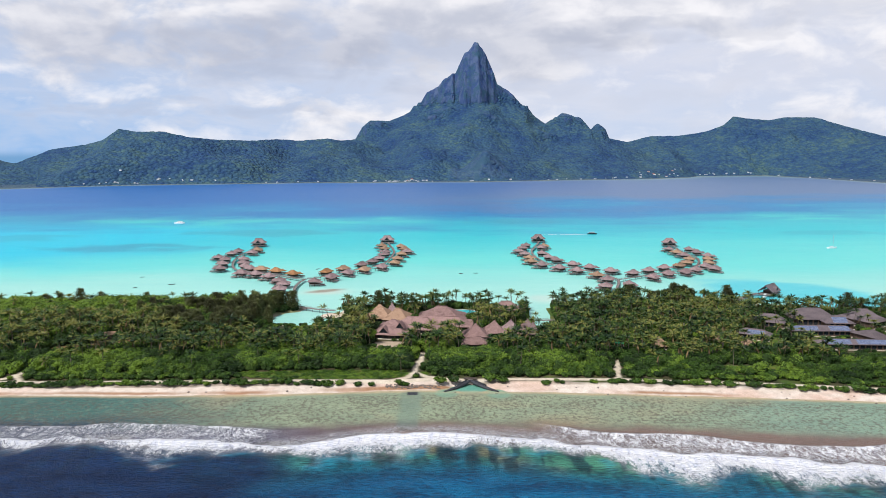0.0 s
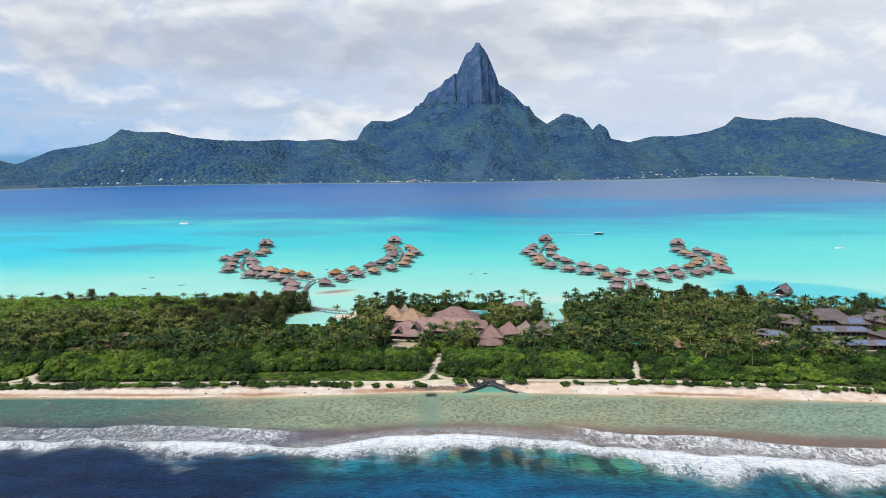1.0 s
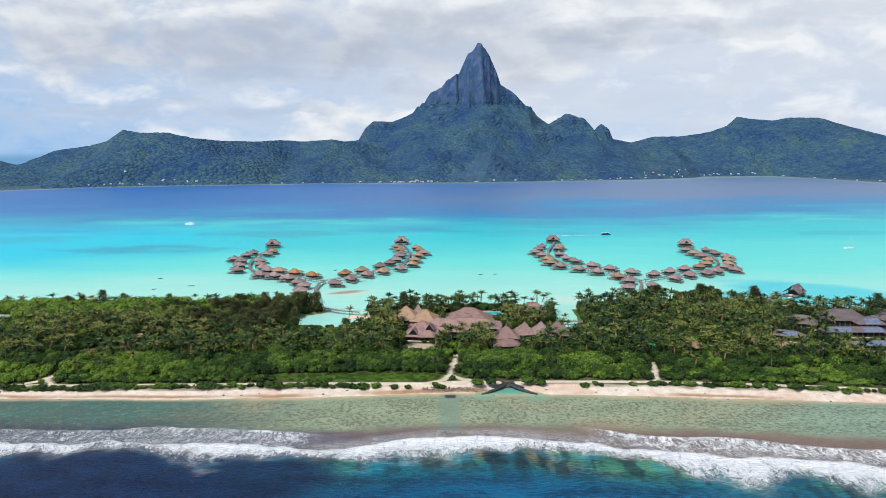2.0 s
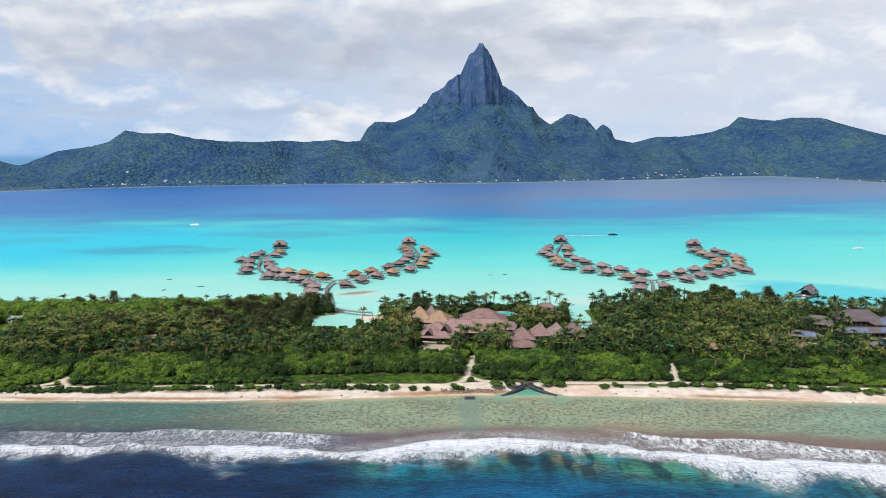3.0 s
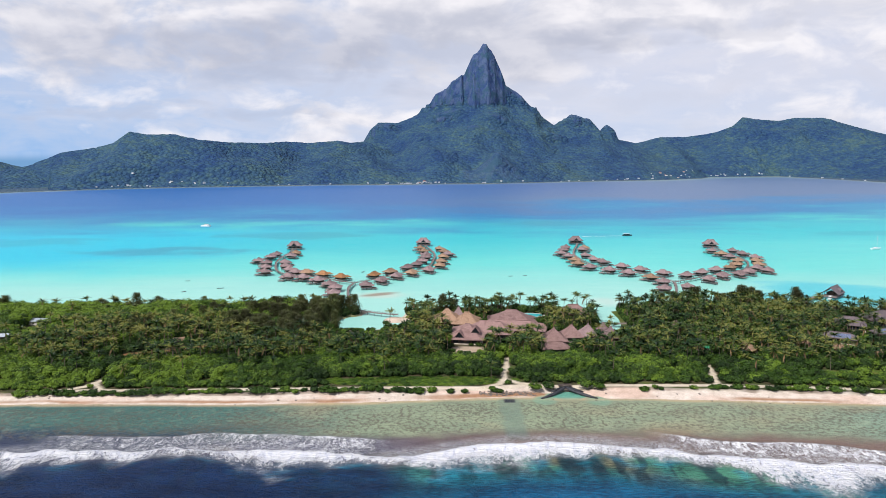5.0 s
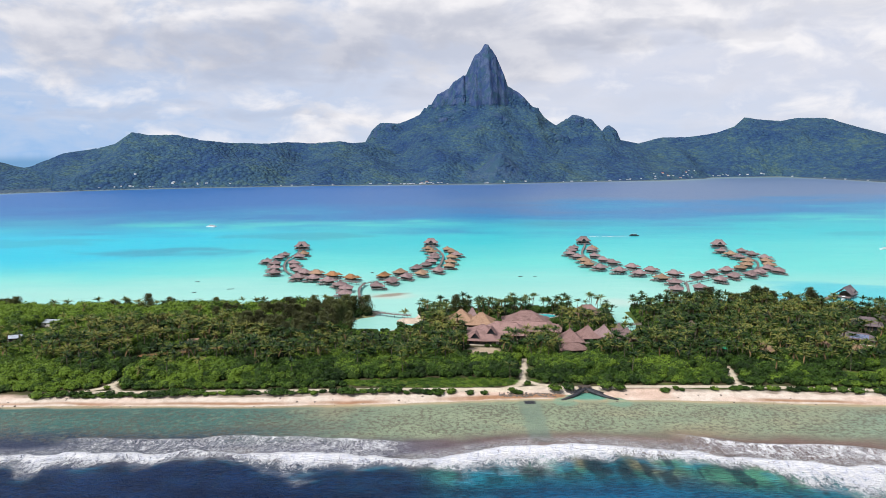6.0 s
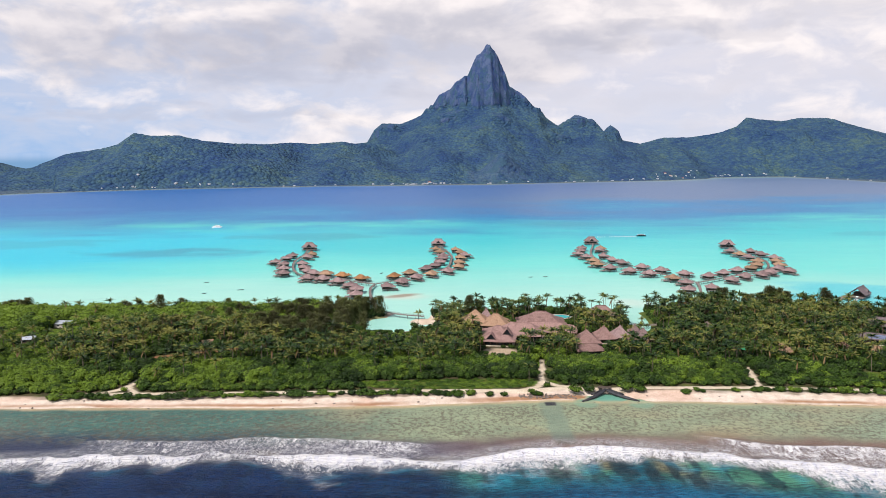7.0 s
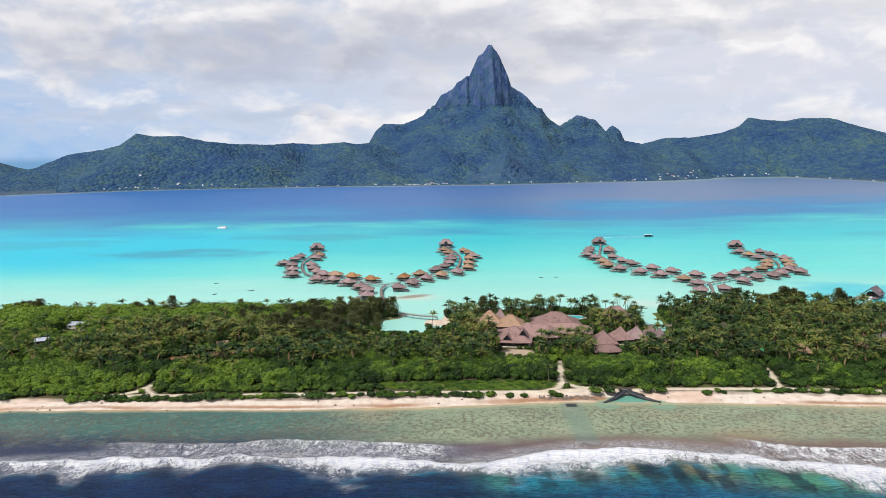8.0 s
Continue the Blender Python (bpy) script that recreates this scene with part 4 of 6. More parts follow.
POST_MESH = post_mesh("post", 0.10, 0.0, 2.7, TIMBER)


def planked(name, w, d, z, thick=0.22, board=0.5, material=None):
    """A timber deck slab with a worn edge."""
    bm = bmesh.new()
    add_box(bm, (w, d, thick * 1.6), (0, 0, z - thick * 0.8), bevel=0.06)
    return solid(name, bm, material or TIMBER)


def rail_mesh(length, height=0.95):
    bm = bmesh.new()
    for z in (0.45, height):
        add_box(bm, (length, 0.07, 0.08), (0, 0, z))
    for i in range(int(length / 1.8) + 1):
        add_box(bm, (0.09, 0.09, height), (-length / 2 + i * length / int(length / 1.8), 0, height / 2))
    return solid("railing", bm, TIMBER)


def make_bungalow(roof_material, label, seed):
    b = thing("overwater_bungalow", label, "bungalow", group="overwater bungalows")
    deck_mesh = planked("deck", 12.5, 11.5, 2.5)
    part("deck", deck_mesh, b)
    for x in (-5.6, -1.9, 1.9, 5.6):
        for y in (-5.0, 0, 5.0):
            part("stilt", PILE_MESH, b, m=pose(x, y, 0))
    walls = part("wall", box_mesh("wall", (8.6, 7.6, 2.4), WALL_WOOD, (-0.6, -0.8, 3.6), 0.06), b)
    part("window", box_mesh("window", (3.2, 0.12, 1.9), GLASS_DARK, (0, 0, 0)), walls, "dark glass door", m=pose(-1.2, 3.03, 3.6))
    part("window", box_mesh("window", (0.12, 2.2, 1.4), GLASS_DARK, (0, 0, 0)), walls, "dark window", m=pose(3.73, -0.6, 3.9))
    part("window", box_mesh("window", (0.12, 2.2, 1.4), GLASS_DARK, (0, 0, 0)), walls, "dark window", m=pose(-4.93, -0.6, 3.9))
    roof = part("roof", hip_roof(14.4, 12.2, 4.7, 8.1, 5.2, material=roof_material, seed=seed), b, m=pose(-0.4, -0.6, 0))
    part("ridge_cap", ridge_cap(5.2, 8.1, roof_material), roof)
    porch = part("porch_roof", hip_roof(6.6, 5.8, 4.2, 6.0, 1.4, 0.3, material=roof_material, rows=3, seed=seed + 1), b, m=pose(3.6, 5.0, 0))
    part("ridge_cap", ridge_cap(1.4, 6.0, roof_material, 0.25), porch)
    for x in (1.2, 6.0):
        part("post", POST_MESH, b, m=pose(x, 7.0, 2.0))
    part("terrace", planked("terrace", 7.0, 4.6, 1.7), b, m=pose(2.8, 7.6, 0))
    for x in (-0.2, 5.8):
        part("stilt", PILE_MESH, b, m=pose(x, 9.3, -0.6))
    bm = bmesh.new()
    for k in range(5):
        add_box(bm, (1.2, 0.32, 0.07), (0, 0.3 * k, 1.5 - 0.33 * k))
    for x in (-0.6, 0.6):
        add_post(bm, 0.05, (x, -0.1, 1.75), (x, 1.5, 0.05), 5)
    part("ladder", solid("ladder", bm, TIMBER), b, m=pose(3.6, 9.9, 0.1))
    part("railing", rail_mesh(6.0), b, m=pose(-3.2, 5.6, 2.5))
    return b


# inner and outer rows either side of each pier, as (x, y); F: freshly re-thatched
ARM_ONE = [(-245, 927), (-246, 903), (-265, 915), (-270, 893), (-277, 862), (-263, 846), (-256, 813), (-249, 781), (-242, 848), (-234, 820), (-224, 795), (-214, 779),
           (-217, 750), (-200, 745), (-182, 730), (-201, 775), (-182, 763), (-160, 746), (-167, 708), (-158, 690), (-156, 664)]
ARM_TWO = [(-129, 702), (-116, 727), (-127, 759), (-103, 753), (-111, 779), (-94, 807), (-87, 772), (-69, 791), (-84, 830), (-78, 855), (-74, 886), (-73, 908), (-84, 968), (-78, 940),
           (-57, 960), (-46, 911), (-53, 890), (-55, 852), (-57, 821), (-51, 935)]
ARM_THREE = [(114, 971), (107, 945), (99, 916), (105, 891), (107, 859), (105, 830), (113, 805), (130, 951), (139, 967), (127, 896), (131, 863), (137, 841), (130, 784),
             (151, 809), (147, 766), (166, 787), (163, 739), (184, 764), (168, 714), (160, 678)]
ARM_FOUR = [(184, 686), (204, 751), (226, 768), (219, 727), (248, 785), (241, 747), (263, 757), (279, 771), (270, 800), (286, 821), (299, 848), (302, 880), (301, 905), (300, 934),
            (327, 931), (328, 903), (331, 873), (321, 848), (311, 819), (297, 797), (303, 779)]
FRESH = [(-245, 927), (-201, 775), (-182, 763), (-160, 746), (-127, 759), (-111, 779), (-87, 772), (-84, 968), (-78, 940), (-57, 960), (-51, 935), (-53, 890), (-55, 852), (-57, 821),
         (107, 859), (105, 830), (139, 967), (163, 739), (270, 800), (286, 821), (299, 848), (301, 905), (311, 819), (321, 848)]
DEEP_FRESH = [(-160, 746), (-127, 759), (-182, 763)]
PIERS = [
    [(-127, 600), (-137, 634), (-144, 674), (-146, 703), (-143, 722)],
    [(-143, 722), (-158, 730), (-174, 745), (-195, 760), (-215, 766), (-231, 780), (-241, 800), (-249, 830), (-256, 870), (-257, 905), (-255, 940), (-259, 978)],
    [(-143, 722), (-122, 743), (-107, 766), (-91, 789), (-74, 810), (-67, 835), (-65, 870), (-63, 905), (-66, 940), (-74, 985), (-80, 1012)],
    [(152, 618), (159, 645), (170, 679), (178, 705), (181, 720)],
    [(181, 720), (176, 748), (158, 776), (142, 796), (124, 822), (118, 850), (115, 880), (115, 920), (123, 955), (135, 1000), (140, 1026)],
    [(181, 720), (208, 739), (232, 757), (255, 771), (275, 783), (292, 806), (305, 833), (315, 865), (315, 895), (314, 930), (318, 960), (319, 980)],
]


def nearest_on(lines, x, y):
    best = None
    for line in lines:
        for (ax, ay), (bx, by) in zip(line[:-1], line[1:]):
            dx, dy = bx - ax, by - ay
            t = min(1, max(0, ((x - ax) * dx + (y - ay) * dy) / (dx * dx + dy * dy)))
            px, py = ax + t * dx, ay + t * dy
            d = math.hypot(x - px, y - py)
            if best is None or d < best[0]:
                best = (d, px, py)
    return best


def place_bungalows():
    kinds = {
        "old": [make_bungalow(THATCH_OLD, "overwater bungalow with weathered grey-brown thatched roof on stilts", 3), make_bungalow(THATCH_OLD, "overwater bungalow with weathered grey-brown thatched roof on stilts", 9)],
        "new": [make_bungalow(THATCH_TAN, "overwater bungalow with freshly laid tan thatched roof on stilts", 5)],
        "deep": [make_bungalow(THATCH_NEW, "overwater bungalow with bright orange new thatched roof on stilts", 7)],
    }
    rnd = random.Random(4)
    fresh = {k: 0 for k in kinds}
    for row in (ARM_ONE, ARM_TWO, ARM_THREE, ARM_FOUR):
        for x, y in row:
            d, px, py = nearest_on(PIERS, x, y)
            if d < 11.0:
                k = 11.0 / max(d, 0.5)
                x, y = px + (x - px) * k, py + (y - py) * k
            turn = math.degrees(math.atan2(y - py, x - px)) - 90 + rnd.uniform(-8, 8)
            kind = "old"
            for fx, fy in FRESH:
                if math.hypot(fx - x, fy - y) < 7:
                    kind = "new"
            for fx, fy in DEEP_FRESH:
                if math.hypot(fx - x, fy - y) < 7:
                    kind = "deep"
            pool = kinds[kind]
            base = pool[fresh[kind] % len(pool)]
            m = pose(x, y, 0, 0, 0, turn)
            if fresh[kind] < len(pool):
                base.matrix_world = m
            else:
                copy_thing(base, m)
            fresh[kind] += 1


def make_end_pavilion():
    p = thing("pier_pavilion", "large thatched pavilion on stilts with dark panel standing for the shade in an open gable", "pavilion", group="pier pavilions")
    part("deck", planked("deck", 20, 17, 2.6, board=0.7), p)
    for x in (-9, -3, 3, 9):
        for y in (-7.5, 0, 7.5):
            part("stilt", PILE_MESH, p, m=pose(x, y, 0))
    wall = part("wall", box_mesh("wall", (14.5, 11, 3.0), WALL_WOOD, (0, 0.6, 4.1), 0.08), p)
    for x in (-4.6, 0, 4.6):
        part("window", box_mesh("window", (3.0, 0.14, 2.1), GLASS_DARK), wall, "dark glass opening", m=pose(x, -4.97, 3.8))
    roof = part("roof", hip_roof(20.5, 17, 5.7, 11.6, 9.0, 0.4, material=THATCH_OLD, rows=5, seed=21), p)
    part("ridge_cap", ridge_cap(9.0, 11.6, THATCH_OLD, 0.4), roof)
    d = part("dormer_roof", dormer(8.5, 6.0, 5.6, 10.2, THATCH_OLD), p, m=pose(0, -8.0, 0))
    part("gable_panel", gable_face(8.5, 5.5, 10.0, GLASS_DARK), d, "dark panel standing for the shade in an open gable")
    for x in (-3.6, 3.6):
        part("post", POST_MESH, p, m=pose(x, -8.2, 2.6))
    return p


def place_end_pavilions():
    spots = [(-259, 989, 4), (-81, 1022, 0), (140, 1036, -4), (319, 991, -8)]
    first = make_end_pavilion()
    for i, (x, y, turn) in enumerate(spots):
        if i == 0:
            first.matrix_world = pose(x, y, 0, 0, 0, turn)
        else:
            copy_thing(first, pose(x, y, 0, 0, 0, turn))


def ribbon(line, width, z, thick, material, name, closed_step=None):
    """A deck of cross boards along a bent line."""
    pts = smooth_line(line, 1.0 if closed_step is None else closed_step)
    bm = bmesh.new()
    for (ax, ay), (bx, by) in zip(pts[:-1], pts[1:]):
        length, turn = math.hypot(bx - ax, by - ay), math.degrees(math.atan2(by - ay, bx - ax))
        add_box(bm, (length * 0.94, width, thick), ((ax + bx) / 2, (ay + by) / 2, z - thick / 2), turn)
    return solid(name, bm, material)


def smooth_line(line, spacing):
    """The bent line rounded off, in even steps."""
    p = np.array(line, dtype=float)
    for _ in range(2):
        q = [p[0]]
        for a, b in zip(p[:-1], p[1:]):
            q += [a * 0.75 + b * 0.25, a * 0.25 + b * 0.75]
        p = np.array(q + [p[-1]])
    run = np.concatenate([[0], np.cumsum(np.hypot(*np.diff(p, axis=0).T))])
    s = np.linspace(0, run[-1], max(2, int(run[-1] / spacing)))
    return list(zip(np.interp(s, run, p[:, 0]), np.interp(s, run, p[:, 1])))


def side_rail(line, off, z, material, height=0.95):
    pts = smooth_line(line, 4.0)
    bm = bmesh.new()
    side = []
    for i, (x, y) in enumerate(pts):
        a, b = pts[max(0, i - 1)], pts[min(len(pts) - 1, i + 1)]
        t = math.atan2(b[1] - a[1], b[0] - a[0])
        side.append((x - math.sin(t) * off, y + math.cos(t) * off))
    for (ax, ay), (bx, by) in zip(side[:-1], side[1:]):
        for h in (0.5, height):
            add_post(bm, 0.06, (ax, ay, z + h), (bx, by, z + h), 4)
        add_box(bm, (0.12, 0.12, height), (ax, ay, z + height / 2))
    return solid("railing", bm, material)


def build_piers():
    for line in PIERS:
        p = thing("pier", "curving timber pier on piles across the lagoon", "pier", group="lagoon piers")
        part("deck", ribbon(line, 2.5, 2.62, 0.24, TIMBER, "deck", 1.3), p)
        for off in (-1.15, 1.15):
            part("railing", side_rail(line, off, 2.62, TIMBER), p)
        for x, y in smooth_line(line, 9.0):
            for dx in (-0.9, 0.9):
                part("pile", PILE_MESH, p, m=pose(x + dx, y + 0.4 * dx, 0.2))


# ---- the main resort: thatched halls among the palms ----
FOOTPRINTS = []      # (x, y, half width, half depth) kept clear of trees


def hall(x, y, w, d, low, high, ridge, turn, material, label, dormers=(), seed=0, name="thatched_hall"):
    low = low - 1.0
    z = float(ground_height(np.array([x]), np.array([y]))[0]) - 0.1
    h = thing(name, label, "hall" if w > 14 else "hut", pose(x, y, z, 0, 0, turn), "thatched halls")
    FOOTPRINTS.append((x, y, w * 0.5 + 1.5, d * 0.5 + 1.5))
    part("floor_slab", box_mesh("floor_slab", (w - 1.5, d - 1.5, 0.5), STONE_PAVE, (0, 0, 0.25), 0.05), h)
    body = part("wall", box_mesh("wall", (w - 4.5, d - 4.5, low), WALL_WOOD, (0, 0, low / 2 + 0.5), 0.08), h)
    count = max(1, int((w - 6) / 4.2))
    for i in range(count):
        part("window", box_mesh("window", (3.5, 0.14, low - 1.0), GLASS_DARK), body, "dark glass opening", m=pose((i - (count - 1) / 2) * 4.2, -(d - 4.5) / 2 - 0.04, low / 2 + 0.4))
    roof = part("roof", hip_roof(w, d, low + 0.4, high, ridge, 0.45, 0.07, material, rows=6, lumpy=0.09, seed=seed), h)
    part("ridge_cap", ridge_cap(max(ridge, 0.6), high, material, 0.38), roof)
    for dx, dw, dh, along in dormers:
        q = part("dormer_roof", dormer(dw, 7.0, low + 0.3, low + dh, material), h, m=pose(dx, -d / 2 * (0.94 - along), (high - low) * along))
        part("gable_panel", gable_face(dw, low + 0.2, low + dh, GLASS_DARK), q, "dark panel standing for the shade in an open gable")
    for sx in (-1, 1):
        for sy in (-1, 1):
            part("post", post_mesh("post", 0.16, 0.3, low + 0.5, TIMBER), h, m=pose(sx * (w / 2 - 1.1), sy * (d / 2 - 1.1), 0))
    return h


def build_resort():
    hall(-36, 503, 25, 36, 4.2, 10.6, 2.5, -8, THATCH_PINK, "large thatched reception hall with two dark dormer gables", ((-4, 8.0, 5.0, 0.08), (6.5, 6.5, 4.6, 0.42)), 31)
    hall(-19, 514, 34, 25, 4.2, 10.0, 15, -14, THATCH_PINK, "broad thatched lobby roof joined to the reception hall", (), 30)
    hall(-50, 548, 21, 25, 4.0, 11.6, 2.0, 0, THATCH_TAN, "tan thatched hall with hipped roof behind the reception", (), 32)
    hall(-35, 541, 21, 23, 4.0, 10.4, 3.5, -10, THATCH_TAN, "tan thatched hall with hipped roof behind the reception", (), 33)
    hall(-41, 560, 9, 9, 4.0, 10.6, 0.6, 10, THATCH_OLD, "small dark thatched pavilion behind the tan halls", (), 29)
    hall(-1, 541, 37, 33, 4.4, 12.4, 8, -4, THATCH_PINK, "broad thatched restaurant hall with layered hipped roof", (), 34)
    hall(-1, 524, 46, 25, 4.0, 8.2, 24, -7, THATCH_PINK, "low thatched terrace roof before the restaurant hall", (), 35)
    hall(23, 489, 18, 18, 4.2, 11.0, 0.8, 0, THATCH_PINK, "steep pyramid thatched pavilion among palms", (), 36)
    hall(21, 469, 19, 13, 3.8, 6.8, 9, 6, THATCH_PINK, "low thatched annex roof among palms", (), 37)
    hall(37, 498, 15, 17, 4.2, 11.0, 0.8, 5, THATCH_PINK, "steep pyramid thatched pavilion among palms", (), 38)
    hall(49, 501, 14, 14, 4.2, 10.6, 0.8, 0, THATCH_OLD, "steep pyramid thatched pavilion among palms", (), 39)
    hall(57, 496, 9, 9, 3.6, 8.0, 0.6, 0, THATCH_PINK, "small pyramid thatched pavilion among palms", (), 40)
    hall(65, 500, 13, 13, 3.8, 10.0, 0.6, 8, THATCH_OLD, "grey pyramid thatched pavilion beside the channel", (), 41)
    hall(63, 515, 11, 11, 3.6, 9.2, 0.6, 8, THATCH_OLD, "grey pyramid thatched pavilion beside the channel", (), 42)
    hall(52, 575, 25, 17, 4.0, 9.6, 8, 0, THATCH_PINK, "low thatched beach hall by the pool", (), 43)
    for x, y, s, mat in ((146, 466, 13, THATCH_TAN), (189, 472, 9, THATCH_TAN), (176, 506, 9, THATCH_OLD), (207, 466, 9, THATCH_TAN), (120, 528, 9, THATCH_OLD), (196, 500, 8, THATCH_TAN)):
        hall(x, y, s, s, 3.6, 6.6 if s < 12 else 7.8, 0.9, 12, mat, "small thatched garden hut among the trees", (), int(x), "garden_hut")
    hall(223, 447, 9, 9, 3.8, 6.8, 0.5, 20, THATCH_TAN, "small square tan thatched garden kiosk", (), 51, "garden_hut")
    # swimming pool
    p = thing("swimming_pool", "curved turquoise swimming pool with pale stone rim", "pool", pose(16, 573, 2.95))
    FOOTPRINTS.append((16, 572, 14, 13))
    loop = [(10 * math.cos(a) * (1 + 0.15 * math.cos(2 * a)), 7.5 * math.sin(a) * (1 + 0.1 * math.sin(3 * a))) for a in np.linspace(0, 2 * math.pi, 40, endpoint=False)]
    verts = [(x * k, y * k, z) for k, z in ((1.0, -0.8), (1.0, 0.32), (1.14, 0.32), (1.14, -0.8)) for x, y in loop]
    quads = [(k * 40 + i, k * 40 + (i + 1) % 40, (k + 1) * 40 + (i + 1) % 40, (k + 1) * 40 + i) for k in range(3) for i in range(40)]
    part("rim", fill_mesh("rim", verts, [quads], STONE_PAVE), p)
    water = [(x, y, 0.16) for x, y in loop] + [(0, 0, 0.16)]
    part("pool_water", fill_mesh("pool_water", water, [[(i, (i + 1) % 40, 40) for i in range(40)]], POOL), p)


# ---- the spa wing: shingled roofs with solar panels ----
def panel_field(w, d, nx, ny, parent, m):
    """Solar panels in rows, each a framed slab of its own."""
    sx, sy = w / nx, d / ny
    cell = box_mesh("solar_panel", (sx * 0.94, sy * 0.92, 0.08), CELL, (0, 0, 0.10))
    rim = box_mesh("panel_frame", (sx * 0.985, sy * 0.975, 0.05), FRAME, (0, 0, 0.05))
    for i in range(nx):
        for j in range(ny):
            at = m @ pose((i + 0.5) * sx - w / 2, (j + 0.5) * sy - d / 2, 0)
            q = part("solar_panel", cell, parent, m=at)
            part("panel_frame", rim, q)


def spa_house(x, y, w, d, low, high, ridge, turn, label, panels=()):
    z = float(ground_height(np.array([x]), np.array([y]))[0]) - 0.1
    h = thing("spa_house", label, "building", pose(x, y, z, 0, 0, turn), "spa buildings")
    FOOTPRINTS.append((x, y, w * 0.5 + 2, d * 0.5 + 2))
    part("floor_slab", box_mesh("floor_slab", (w - 1, d - 1, 0.4), STONE_PAVE, (0, 0, 0.2)), h)
    body = part("wall", box_mesh("wall", (w - 3, d - 3, low), WALL_WOOD, (0, 0, low / 2 + 0.4), 0.06), h)
    count = max(1, int((w - 4) / 4))
    for i in range(count):
        part("window", box_mesh("window", (2.6, 0.14, low - 1.6), GLASS_DARK), body, "dark window", m=pose((i - (count - 1) / 2) * 3.8, -(d - 3) / 2 - 0.04, low / 2 + 0.3))
    bm = bmesh.new()
    a = [bm.verts.new(v) for v in ((-w / 2, -d / 2, low), (w / 2, -d / 2, low), (w / 2, d / 2, low), (-w / 2, d / 2, low), (-ridge / 2, 0, high), (ridge / 2, 0, high),
                                   (-w / 2, -d / 2, low - 0.3), (w / 2, -d / 2, low - 0.3), (w / 2, d / 2, low - 0.3), (-w / 2, d / 2, low - 0.3))]
    for f in ((0, 1, 5, 4), (1, 2, 5), (2, 3, 4, 5), (3, 0, 4), (9, 8, 7, 6), (6, 7, 1, 0), (7, 8, 2, 1), (8, 9, 3, 2), (9, 6, 0, 3)):
        bm.faces.new([a[i] for i in f])
    roof = part("roof", solid("roof", bm, SHINGLE), h, "grey-brown shingled roof")
    part("ridge_cap", box_mesh("ridge_cap", (ridge + 0.6, 0.5, 0.25), SHINGLE, (0, 0, high), 0.05), roof)
    pitch = math.degrees(math.atan2(high - low, d / 2))
    for px, along, pw, pd, nx, ny in panels:
        f = along
        panel_field(pw, pd, nx, ny, h, pose(px, -d / 2 * (1 - f), low + (high - low) * f + 0.05, pitch, 0, 0))
    return h


def lay_planks(line, width, z, parent):
    """Cross planks of a walkway, each a piece of its own."""
    pts = [Vector((x, y, z)) for x, y in smooth_line(line, 1.25)]
    plank = box_mesh("plank", (1.21, width, 0.25), TIMBER, (0, 0, -0.125), 0.02)
    for a, b in zip(pts[:-1], pts[1:]):
        c = (a + b) / 2
        part("plank", plank, parent, m=pose(c.x, c.y, c.z, 0, 0, math.degrees(math.atan2(b.y - a.y, b.x - a.x))))


